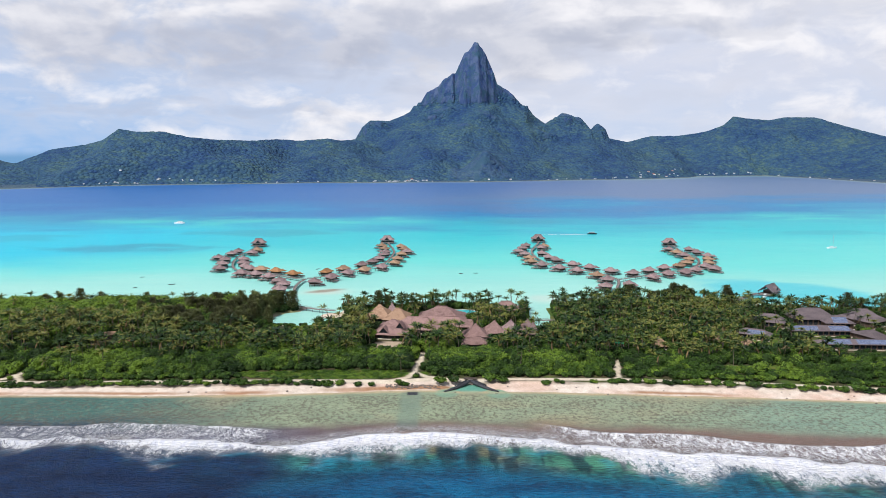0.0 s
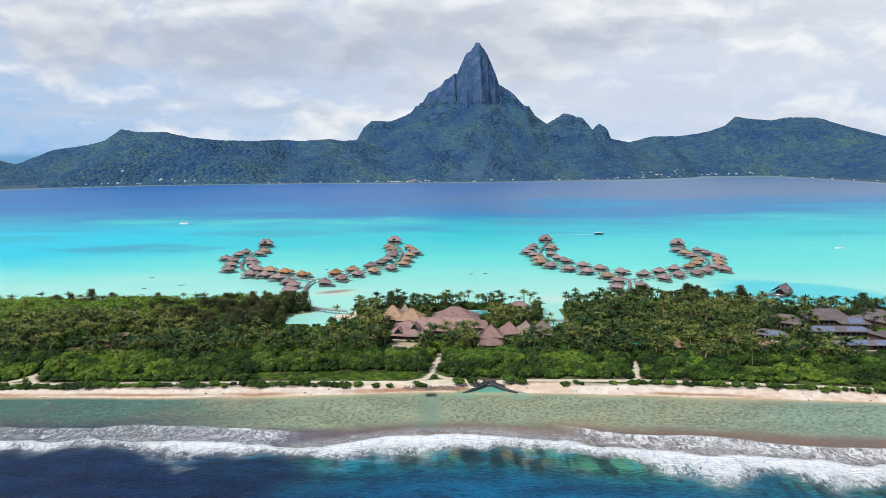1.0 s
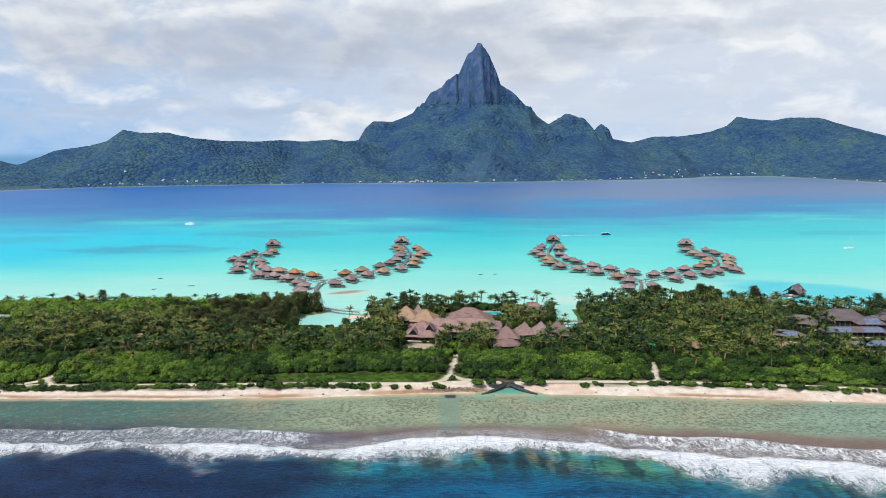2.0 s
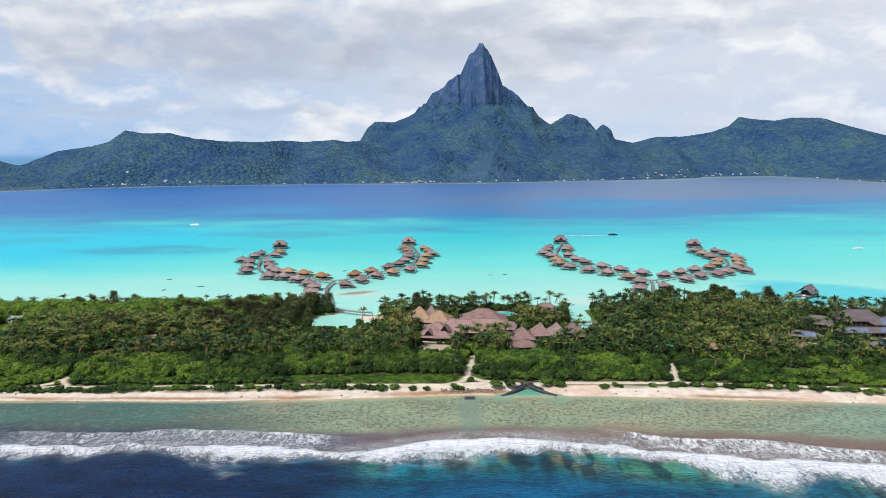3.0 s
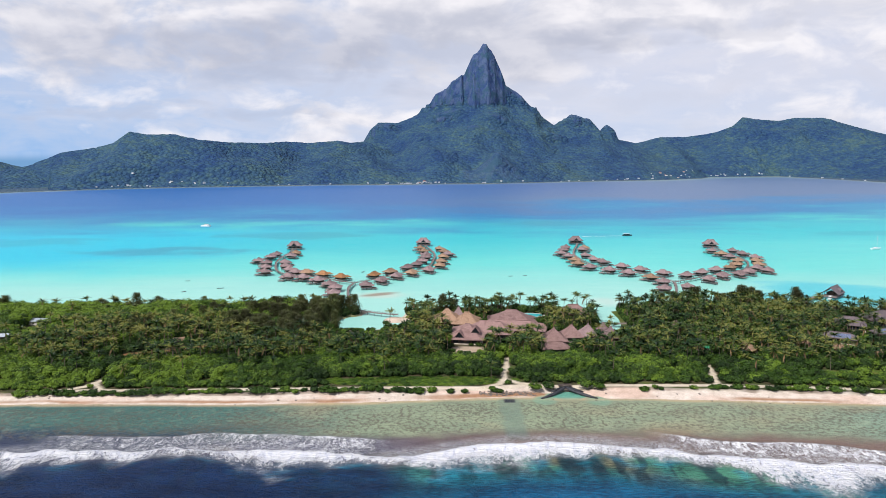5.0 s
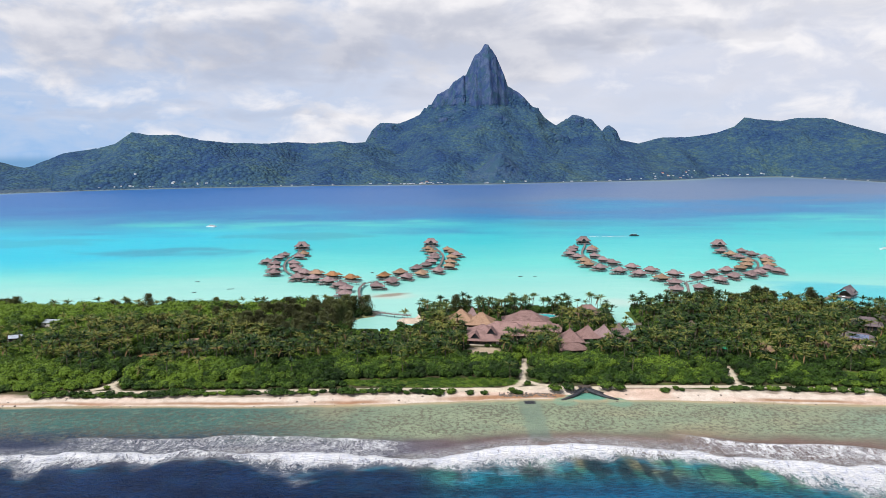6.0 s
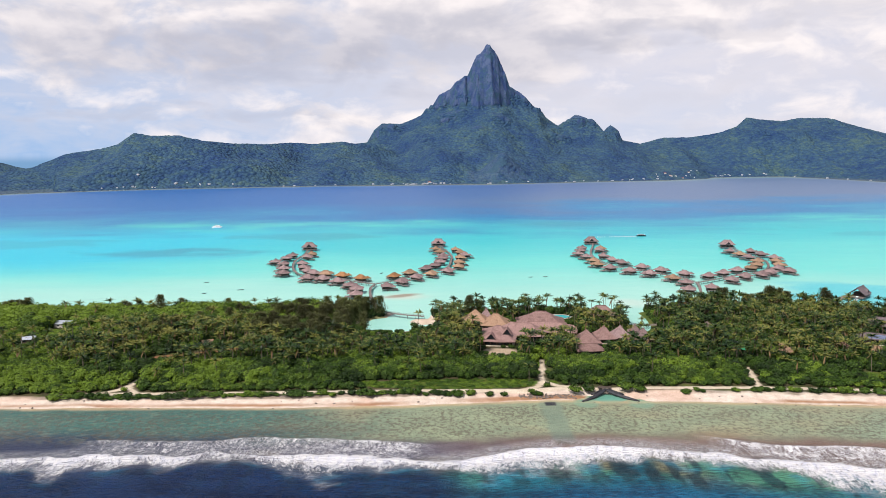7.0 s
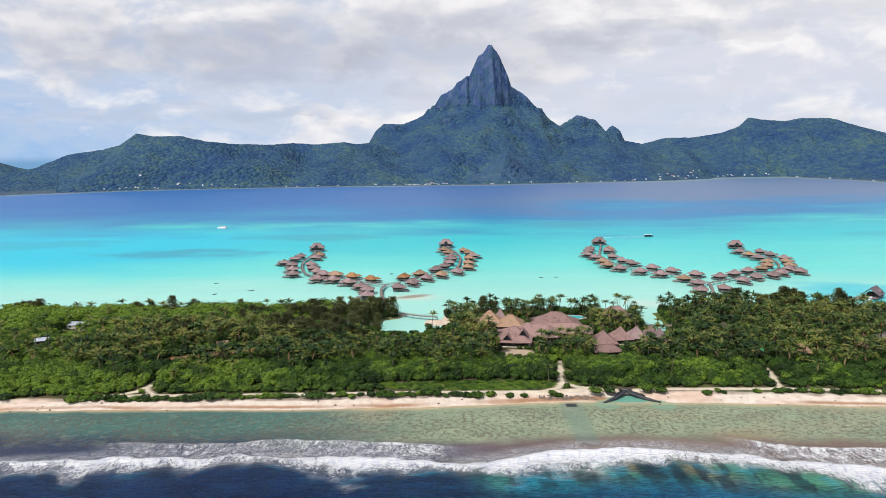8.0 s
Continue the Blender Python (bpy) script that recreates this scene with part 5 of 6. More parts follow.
def build_spa():
    grey = "dark shingled spa building with low hipped roof"
    sun_roof = "dark shingled spa wing with rows of blue solar panels"
    spa_house(249, 527, 22, 17, 4.5, 9.5, 9, -28, grey)
    spa_house(284, 536, 34, 24, 5.5, 12.0, 14, -4, grey)
    spa_house(296, 520, 22, 14, 5.0, 9.8, 4, -4, sun_roof, ((0, 0.42, 10.5, 5.6, 7, 4),))
    spa_house(273, 499, 46, 11, 4.4, 7.4, 32, -2, sun_roof, ((-12, 0.47, 17, 4.8, 10, 3), (11.5, 0.47, 14, 4.8, 8, 3)))
    spa_house(300, 484, 13, 22, 4.4, 8.0, 4, 22, grey)
    spa_house(277, 464, 50, 10, 4.2, 6.8, 40, -3, sun_roof, ((-12, 0.48, 17, 4.6, 10, 3), (11.5, 0.48, 22, 4.6, 13, 3)))
    spa_house(322, 532, 22, 30, 5.0, 10.5, 6, 30, grey)
    spa_house(338, 502, 26, 16, 4.8, 8.6, 12, 0, sun_roof, ((0, 0.45, 18, 6.2, 11, 4),))
    spa_house(221, 490, 23, 12, 4.0, 7.2, 12, -32, sun_roof, ((1.5, 0.45, 11, 4.4, 7, 3),))
    spa_house(334, 555, 20, 12, 4.0, 7.0, 10, -10, grey)
    # jetty pavilion over the lagoon
    p = thing("jetty_pavilion", "open gabled jetty pavilion with dark thatch over the lagoon", "pavilion", pose(307, 655, 0, 0, 0, 44))
    part("deck", planked("deck", 26, 13, 2.0, board=0.7), p)
    for x in (-11, -4, 4, 11):
        for y in (-5, 5):
            part("pile", PILE_MESH, p, m=pose(x, y, -0.4))
    bm = bmesh.new()
    for s in (-1, 1):
        a = [bm.verts.new(v) for v in ((-9.0, s * 7.5, 4.2), (9.0, s * 7.5, 4.2), (10.4, 0, 10.4), (-10.4, 0, 10.4), (-9.0, s * 7.3, 3.8), (9.0, s * 7.3, 3.8), (10.4, 0, 9.9), (-10.4, 0, 9.9))]
        for f in ((0, 1, 2, 3), (7, 6, 5, 4), (0, 4, 5, 1), (1, 5, 6, 2), (2, 6, 7, 3), (3, 7, 4, 0)):
            bm.faces.new([a[i] for i in f])
    roof = part("roof", solid("roof", bm, SHINGLE), p)
    part("ridge_cap", ridge_cap(20.2, 10.4, SHINGLE, 0.35), roof)
    q = part("dormer_roof", dormer(5.5, 4.5, 5.4, 8.6, SHINGLE), p, m=pose(1.5, -6.0, 0))
    part("gable_panel", gable_face(5.5, 5.4, 8.4, GLASS_DARK), q, "dark panel standing for the shade in an open gable")
    for x in (-8, -2.7, 2.7, 8):
        for y in (-6.5, 6.5):
            part("post", post_mesh("post", 0.16, 2.0, 4.6, TIMBER), p, m=pose(x, y, 0))
    part("wall", box_mesh("wall", (9, 6, 2.8), WALL_WOOD, (2, 1.5, 3.4)), p)
    line = [(255, 612), (272, 632), (287, 648), (297, 654)]
    j = thing("jetty", "timber jetty walkway leading to the pavilion", "jetty")
    lay_planks(line, 4.0, 2.0, j)
    for off in (-1.9, 1.9):
        part("railing", side_rail(line, off, 2.0, TIMBER), j)
    for x, y in smooth_line(line, 8.0):
        part("pile", PILE_MESH, j, m=pose(x, y, -0.4))
    # arched footbridge over the cove, and the one over the channel
    for line, z in (([(-127, 599), (-117, 590), (-106, 583), (-90, 578)], 2.9), ([(68, 546), (80, 545), (92, 547)], 2.7)):
        b = thing("footbridge", "low timber footbridge with railings over shallow water", "bridge", group="footbridges")
        lay_planks(line, 3.0, z, b)
        for off in (-1.4, 1.4):
            part("railing", side_rail(line, off, z, TIMBER), b)
        for x, y in smooth_line(line, 6.0):
            part("pile", PILE_MESH, b, m=pose(x, y, 0.3))


# ---- cottages on the wild side ----
def cottage(x, y, w, d, turn, roof_material, wall_material, label):
    z = float(ground_height(np.array([x]), np.array([y]))[0])
    h = thing("cottage", label, "cottage", pose(x, y, z, 0, 0, turn))
    FOOTPRINTS.append((x, y - 4, w * 0.5 + 2, d * 0.5 + 6))
    body = part("wall", box_mesh("wall", (w - 1.4, d - 1.4, 3.4), wall_material, (0, 0, 1.6), 0.05), h)
    for dx in (-w * 0.25, w * 0.2):
        part("window", box_mesh("window", (1.6, 0.12, 1.2), GLASS_DARK), body, "dark window", m=pose(dx, -(d - 1.4) / 2 - 0.04, 1.9))
    bm = bmesh.new()
    for s in (-1, 1):
        a = [bm.verts.new(v) for v in ((-w / 2, s * d / 2, 3.1), (w / 2, s * d / 2, 3.1), (w / 2, 0, 4.9), (-w / 2, 0, 4.9), (-w / 2, s * d / 2, 2.95), (w / 2, s * d / 2, 2.95), (w / 2, 0, 4.72), (-w / 2, 0, 4.72))]
        for f in ((0, 1, 2, 3), (7, 6, 5, 4), (0, 4, 5, 1), (1, 5, 6, 2), (2, 6, 7, 3), (3, 7, 4, 0)):
            bm.faces.new([a[i] for i in f])
    part("roof", solid("roof", bm, roof_material), h)
    for s in (-1, 1):
        part("post", post_mesh("post", 0.1, 0, 3.0, WHITE_PAINT), h, m=pose(s * (w / 2 - 0.6), -d / 2 + 0.3, 0))
    return h


place_bungalows()
place_end_pavilions()
build_piers()
build_resort()
build_spa()
cottage(-364, 550, 17, 11, -8, TIN, PLASTER, "pale cottage with grey tin roof in a clearing")
cottage(-366, 503, 9, 7, 14, TIN, WALL_WOOD, "small shed with pale tin roof among bushes")
cottage(-236, 490, 8, 6, 20, THATCH_TAN, WALL_WOOD, "brown hut by the dirt track")
cottage(119, 467, 6, 5, 10, worn("green_tarpaulin", (0.02, 0.22, 0.11), (0.04, 0.34, 0.17), 0.6, 1.0, 0.3, 0.01), WALL_WOOD, "small shelter under a green tarpaulin roof")


# ---- plants ----
def leaf_material(name, dark, mid, light, through=0.25, rough=0.6, fleck=0.45):
    n = Nodes(name, rough, 0, 0.25)
    t = n.calc("ADD", n.attr("tone").outputs["Fac"], n.calc("MULTIPLY", n.calc("SUBTRACT", n.random(), 0.5), 0.7))
    t = n.calc("ADD", t, n.calc("MULTIPLY", n.calc("SUBTRACT", n.island(), 0.5), fleck))
    patch = n.noise(n.place(), 0.035, 3, 0.5)
    t = n.calc("ADD", t, n.calc("MULTIPLY", n.calc("SUBTRACT", patch, 0.5), 1.3))
    c = n.mix(n.ease(t, 0.05, 0.5), dark, mid)
    c = n.mix(n.ease(t, 0.52, 1.08), c, light)
    n.colour(c)
    tr = n.node("ShaderNodeBsdfTranslucent")
    n.put(tr.inputs["Color"], c)
    mixer = n.node("ShaderNodeMixShader")
    mixer.inputs[0].default_value = through
    n.nt.links.new(n.bsdf.outputs[0], mixer.inputs[1])
    n.nt.links.new(tr.outputs[0], mixer.inputs[2])
    n.nt.links.new(mixer.outputs[0], n.nt.nodes["Material Output"].inputs[0])
    return n.mat


# light tones of palm and scrub paint in sunlit glints at random
PALM_LEAF = leaf_material("palm_frond", (0.008, 0.025, 0.007), (0.035, 0.078, 0.015), (0.205, 0.208, 0.048), 0.16, 0.38, 0.85)
PALM_DEAD = leaf_material("dry_frond", (0.075, 0.050, 0.022), (0.15, 0.098, 0.042), (0.25, 0.17, 0.08))
SCRUB_LEAF = leaf_material("scrub_leaf", (0.014, 0.035, 0.008), (0.046, 0.100, 0.013), (0.165, 0.262, 0.028), 0.22, 0.5, 0.30)
IRON_LEAF = leaf_material("ironwood_needle", (0.062, 0.066, 0.030), (0.108, 0.118, 0.048), (0.170, 0.198, 0.070), 0.40, 0.7, 0.5)
BARK = worn("palm_bark", (0.085, 0.070, 0.052), (0.185, 0.155, 0.12), 0.95, 1.2, 0.3, 0.02, (1, 1, 4), local=True)
# dark colour that paints the shade inside the bushes
SHADOW_CORE = leaf_material("inner_shade", (0.011, 0.022, 0.006), (0.021, 0.042, 0.009), (0.040, 0.072, 0.013), 0.0, 0.9)


def tube(points, radii, sides=5):
    points = np.array(points, dtype=float)
    ang = np.linspace(0, 2 * np.pi, sides, endpoint=False)
    ring = np.stack([np.cos(ang), np.sin(ang), 0 * ang], 1)
    v = (points[:, None, :] + ring[None] * np.array(radii)[:, None, None]).reshape(-1, 3)
    f = [(k * sides + i, k * sides + (i + 1) % sides, (k + 1) * sides + (i + 1) % sides, (k + 1) * sides + i) for k in range(len(points) - 1) for i in range(sides)]
    return v, np.array(f)


def palm_shape(rng, height):
    """Trunk and crown of a coconut palm: a leaning trunk and a star of separate arching fronds, each folded along its spine."""
    lean, way = rng.uniform(0.03, 0.16) * height, rng.uniform(0, 6.28)
    s = np.linspace(0, 1, 5)
    pts = np.stack([lean * s ** 1.6 * math.cos(way), lean * s ** 1.6 * math.sin(way), height * s - 0.3], 1)
    trunk = tube(pts, [0.30, 0.21, 0.18, 0.16, 0.15])
    head = pts[-1]
    verts, tris, dead = [], [], []
    count = rng.integers(18, 23)
    for k in range(count):
        old = k == count - 1 and rng.random() < 0.6
        a = k * 2.399 + rng.uniform(-0.25, 0.25)
        rise = (-0.45 - 0.4 * rng.random()) if old else math.radians(8 + 62 * (1 - k / count) + rng.uniform(-16, 12))
        length = rng.uniform(3.5, 4.9)
        d = np.array([math.cos(a) * math.cos(rise), math.sin(a) * math.cos(rise), math.sin(rise)])
        flat = np.array([math.cos(a), math.sin(a), 0])
        side = np.array([-math.sin(a), math.cos(a), 0])
        u = np.linspace(0.06, 1.0, 7)
        droop = rng.uniform(1.0, 1.9)
        spine = head + d * (u * length)[:, None] + np.array([0, 0, -1]) * (droop * u ** 2.4)[:, None] + flat * 0.4 * (u ** 2)[:, None]
        base = len(verts)
        for j in range(7):
            w = 0.42 * math.sin(math.pi * (0.08 + 0.86 * u[j])) ** 0.8 * rng.uniform(0.75, 1.25)
            hang = np.array([0, 0, -0.65 * w]) + d * 0.35 * w
            verts += [spine[j], spine[j] + side * w + hang, spine[j] - side * w + hang]
        for j in range(6):
            p, q = base + 3 * j, base + 3 * j + 3
            tris += [(p, q, q + 1), (p, q + 1, p + 1), (p, q + 2, q), (p, p + 2, q + 2)]
            dead += [int(old)] * 4
    return trunk, (np.array(verts), np.array(tris), np.array(dead))


def lump(rng, rx, ry, rz, rough, seed):
    """A low-poly uneven ball, coloured dark to stand for the shade inside a bush."""
    bm = bmesh.new()
    bmesh.ops.create_icosphere(bm, subdivisions=2, radius=1.0)
    v = np.array([p.co[:] for p in bm.verts])
    f = np.array([[p.index for p in q.verts] for q in bm.faces])
    bm.free()
    k = 1 + rough * fbm(v[:, 0] * 1.7 + seed, v[:, 1] * 1.7 + v[:, 2] * 1.3, 2, seed=seed % 40)
    v = v * k[:, None] * np.array([rx, ry, rz])
    return v, f


def bush_shape(rng, r, h, leaves, seed):
    """A mound of leaf sprays round uneven inner lobes, standing on the ground."""
    lobes = [(0, 0, h * 0.52, r * 0.74, h * 0.46)]
    for _ in range(4):
        a, d = rng.uniform(0, 6.28), r * rng.uniform(0.35, 0.6)
        lobes.append((d * math.cos(a), d * math.sin(a), h * rng.uniform(0.35, 0.68), r * rng.uniform(0.34, 0.48), h * rng.uniform(0.26, 0.36)))
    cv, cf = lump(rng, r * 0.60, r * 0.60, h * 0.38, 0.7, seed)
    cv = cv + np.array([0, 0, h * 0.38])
    verts, quads = [], []
    for i in range(leaves):
        cx, cy, cz, rr, rh = lobes[rng.integers(0, len(lobes))]
        n = rng.normal(size=3)
        n /= np.linalg.norm(n)
        n[2] = abs(n[2]) if rng.random() < 0.75 else n[2]
        c = np.array([cx, cy, cz]) + n * np.array([rr, rr, rh]) * rng.uniform(0.88, 1.14)
        if c[2] < 0.15:
            c[2] = 0.15 + 0.3 * rng.random()
        face = n + rng.normal(size=3) * 0.55 + np.array([0, 0, 0.35])
        face /= np.linalg.norm(face)
        t = np.cross(face, rng.normal(size=3))
        t /= np.linalg.norm(t)
        b = np.cross(face, t)
        s = rng.uniform(0.30, 0.66)
        k = len(verts)
        verts += [c - t * s, c - b * s * 0.55, c + t * s, c + b * s * 0.55 + face * 0.1]
        quads.append((k, k + 1, k + 2, k + 3))
    return (cv, cf), (np.array(verts), np.array(quads))


def ironwood_shape(rng, h, r, sprays):
    """A she-oak: straight trunk, rising limbs and hanging grey-green needle sprays, thin and ragged."""
    s = np.linspace(0, 1, 5)
    trunk = tube(np.stack([0.4 * s, 0.3 * s ** 2, h * 0.9 * s], 1), [0.32, 0.26, 0.19, 0.12, 0.05])
    verts, tris = [], []
    for i in range(sprays):
        f = rng.uniform(0.18, 1.0)
        a = rng.uniform(0, 6.28)
        rad = r * (1.08 - f) ** 0.45 * min(1.0, 0.45 + 1.6 * f) * (rng.random() ** 0.6) * (1 + 0.25 * math.sin(3 * a + 9 * f))
        c = np.array([rad * math.cos(a), rad * math.sin(a), h * f])
        out = np.array([math.cos(a), math.sin(a), 0])
        side = np.array([-math.sin(a), math.cos(a), 0])
        L, w = rng.uniform(0.8, 1.7), rng.uniform(0.14, 0.32)
        up = rng.uniform(-0.5, 0.9)
        k = len(verts)
        w *= 1.4
        verts += [c - side * w, c + side * w, c + (out * rng.uniform(0.2, 0.8) + np.array([0, 0, up]) + side * rng.uniform(-0.4, 0.4)) * L]
        tris.append((k, k + 1, k + 2))
    return trunk, (np.array(verts), np.array(tris))


class Grove:
    """Gathers many plants into one mesh."""

    def __init__(self):
        self.v, self.tri, self.quad, self.mi3, self.mi4, self.tone, self.n = [], [], [], [], [], [], 0

    def add(self, shape_v, faces, mat, spots, tones):
        """spots: (m, 5) of x, y, z, turn, scale."""
        if not len(spots):
            return
        c, s = np.cos(spots[:, 3]), np.sin(spots[:, 3])
        v = shape_v[None] * spots[:, 4][:, None, None]
        x = v[..., 0] * c[:, None] - v[..., 1] * s[:, None] + spots[:, 0][:, None]
        y = v[..., 0] * s[:, None] + v[..., 1] * c[:, None] + spots[:, 1][:, None]
        z = v[..., 2] + spots[:, 2][:, None]
        m, k = len(spots), len(shape_v)
        self.v.append(np.stack([x, y, z], -1).reshape(-1, 3))
        f = (faces[None] + (np.arange(m) * k)[:, None, None] + self.n).reshape(-1, faces.shape[1])
        mats = np.tile(np.broadcast_to(mat, len(faces)), m)
        if faces.shape[1] == 3:
            self.tri.append(f), self.mi3.append(mats)
        else:
            self.quad.append(f), self.mi4.append(mats)
        self.tone.append(np.repeat(tones, k))
        self.n += m * k

    def finish(self, name, materials, label, category):
        faces = ([np.concatenate(self.tri)] if self.tri else []) + ([np.concatenate(self.quad)] if self.quad else [])
        index = np.concatenate(self.mi3 + self.mi4)
        me = fill_mesh(name, np.concatenate(self.v), faces, materials, index, tone=np.concatenate(self.tone))
        tagged(new(name, me), label, category, kind="stuff")


def half_tone(me):
    at = me.attributes.new("tone", "FLOAT", "POINT")
    at.data.foreach_set("value", np.full(len(me.vertices), 0.5, dtype=np.float32))
    return me


def scattered(spacing, x0, x1, y0, y1, seed):
    rng = np.random.default_rng(seed)
    xs, ys = np.meshgrid(np.arange(x0, x1, spacing), np.arange(y0, y1, spacing * 0.9), indexing="ij")
    xs = xs + spacing * 0.5 * (np.arange(xs.shape[1]) % 2)[None, :]
    x = (xs + rng.uniform(-0.42, 0.42, xs.shape) * spacing).ravel()
    y = (ys + rng.uniform(-0.42, 0.42, ys.shape) * spacing).ravel()
    return x, y, rng


def is_clear(x, y, margin=0.0, roofs=0.0):
    ok = ground_height(x, y) > 0.95
    ok &= segment_distance(x, y, SHORE_ROAD) > 4.6 + margin
    ok &= y > np.interp(x, [a for a, _ in SHORE_ROAD], [b for _, b in SHORE_ROAD])
    for line in SIDE_ROADS:
        ok &= segment_distance(x, y, line) > 3.8 + margin * 0.6
    for line in TRACKS:
        ok &= segment_distance(x, y, line) > 8.0 + margin * 0.5
    for cx, cy, rx, ry in ((-92, 569, 14, 12), (-37, 474, 11, 8)):
        ok &= np.hypot((x - cx) / rx, (y - cy) / ry) > 1
    for fx, fy, hx, hy in FOOTPRINTS:
        ok &= (np.abs(x - fx) > hx + roofs) | (np.abs(y - fy) > hy + roofs)
    return ok


X0, X1 = -450, 400


def front_of(x, y):
    return y - shore_front(x)


def palm_chance(x, y):
    """Where palms stand thick: the resort and the middle of the wild side; few in the seaward scrub."""
    f = front_of(x, y)
    p = step(f + 14 * fbm(x / 30, y / 30, 3, seed=61), 44, 66)
    p = p * (1 - 0.85 * step(-x + 25 * fbm(x / 40, y / 40, 2, seed=62), 300, 335))
    wild = step(-x, 120, 150) * step(y, 505, 545)
    p = p * (1 - 0.86 * wild) * (1 - 0.9 * step(1 - np.hypot((x + 172) / 46, (y - 540) / 56), 0, 0.3))
    rim = (1 - step(shore_back(x) - y, 9, 22)) * (1 - step(x, -165, -150)) * step(fbm(x / 22, y * 0, 2, seed=71), -0.35, 0.15)
    return np.clip(np.maximum(p, 0.7 * rim) + 0.02, 0, 1)


def outside_sightlines(x, y):
    """False where planting stays low so the camera sees houses, paths, cove and landing."""
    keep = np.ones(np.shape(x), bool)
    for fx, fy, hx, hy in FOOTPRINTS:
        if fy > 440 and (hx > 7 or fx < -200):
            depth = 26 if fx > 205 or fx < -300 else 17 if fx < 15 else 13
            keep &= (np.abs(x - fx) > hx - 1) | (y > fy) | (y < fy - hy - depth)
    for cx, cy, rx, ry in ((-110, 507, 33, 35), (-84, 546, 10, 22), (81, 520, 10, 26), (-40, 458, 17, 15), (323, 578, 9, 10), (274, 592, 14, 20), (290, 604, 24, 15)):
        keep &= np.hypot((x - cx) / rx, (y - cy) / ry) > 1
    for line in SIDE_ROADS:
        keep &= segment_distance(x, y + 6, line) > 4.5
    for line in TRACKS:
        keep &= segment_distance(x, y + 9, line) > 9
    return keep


def build_forest():
    rng = np.random.default_rng(71)
    # palms
    kinds = [palm_shape(rng, h) for h in (8.5, 9.5, 10.5, 11.5, 12.5, 13.5)]
    protos = []
    for k, (trunk, crown) in enumerate(kinds):
        t = fill_mesh("trunk", trunk[0], [trunk[1]], BARK, smooth=True)
        c = half_tone(fill_mesh("crown", crown[0], [crown[1]], [PALM_LEAF, PALM_DEAD], crown[2]))
        protos.append((t, c))
    x, y, rng = scattered(5.3, X0, X1, 380, 622, 72)
    ok = is_clear(x, y, 0, -1.0) & outside_sightlines(x, y) & (rng.random(len(x)) < palm_chance(x, y) * 0.78)
    ok &= (lawn(x, y) < 0.5) | (rng.random(len(x)) < 0.12)
    x, y = x[ok], y[ok]
    z = ground_height(x, y)
    edge = 1 - step(shore_back(x) - y, 12, 40)
    which = np.clip((rng.normal(2.2, 1.5, len(x)) + 1.2 * fbm(x / 40, y / 40, 2, seed=63) + 0.9 * edge).round(), 0, 5).astype(int)
    turn, scale = rng.uniform(0, 6.28, len(x)), rng.uniform(0.82, 1.14, len(x)) + 0.2 * (rng.random(len(x)) < 0.06)
    tone = np.clip(0.24 + 0.30 * fbm(x / 60, y / 45, 3, seed=64) + 0.25 * rng.normal(size=len(x)) + 0.24 * step(-x, 130, 240), 0, 1)
    near = np.zeros(len(x), bool)
    order = np.argsort(y + 0.15 * np.abs(x + 40))
    near[order[:300]] = True
    tops = []
    for i in np.flatnonzero(near):
        k = which[i]
        m = pose(x[i], y[i], z[i], 0, 0, math.degrees(turn[i])) @ Matrix.Scale(scale[i], 4)
        p = thing("coconut_palm", "tall coconut palm with arching olive-green fronds", "palm tree", m, "coconut palms")
        part("trunk", protos[k][0], p)
        part("crown", protos[k][1], p)
    grove = Grove()
    for k, (trunk, crown) in enumerate(kinds):
        sel = (~near) & (which == k)
        spots = np.stack([x, y, z, turn, scale], 1)[sel]
        grove.add(trunk[0], trunk[1], 0, spots, tone[sel])
        grove.add(crown[0], crown[1], 1 + crown[2], spots, tone[sel])
    grove.finish("palm_grove", [BARK, PALM_LEAF, PALM_DEAD], "dense grove of coconut palms", "palm grove")

    # seaward scrub and understory
    shapes = []
    for k, (r, h, leaves) in enumerate(((2.6, 3.0, 220), (3.2, 4.2, 290), (3.8, 5.4, 350), (4.2, 6.8, 400), (2.0, 2.0, 160), (3.0, 2.4, 250))):
        shapes.append(bush_shape(np.random.default_rng(80 + k), r, h, leaves, 5 + k))
    bush_protos = []
    for (cv, cf), (lv, lf) in shapes:
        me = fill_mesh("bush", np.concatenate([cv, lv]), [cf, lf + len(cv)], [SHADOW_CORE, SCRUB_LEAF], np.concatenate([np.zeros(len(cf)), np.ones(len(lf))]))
        bush_protos.append(half_tone(me))
    x, y, rng = scattered(3.9, X0, X1, 380, 618, 74)
    f = front_of(x, y)
    p = np.where(f < 62, 1.0, 0.72) + 0.5 * step(-x, 300, 340) + 0.3 * step(-x, 140, 170) * step(y, 500, 540)
    ok = is_clear(x, y, -1.2, 0) & (rng.random(len(x)) < p) & (lawn(x, y) < 0.35)
    x, y, f = x[ok], y[ok], f[ok]
    z = ground_height(x, y)
    tall = step(f + 8 * fbm(x / 16, y / 16, 2, seed=66), 24, 44) * (1 - 0.35 * step(f, 70, 90)) + 0.25 * fbm(x / 12, y / 12, 2, seed=67)
    wild_back = step(-x, 140, 175) * step(y, 515, 550)
    tall = tall + 0.35 * wild_back - 0.35 * step(-x, 300, 330) * (1 - wild_back)
    which = np.clip((tall * 3.4 + rng.normal(0, 0.5, len(x))).round(), 0, 3).astype(int)
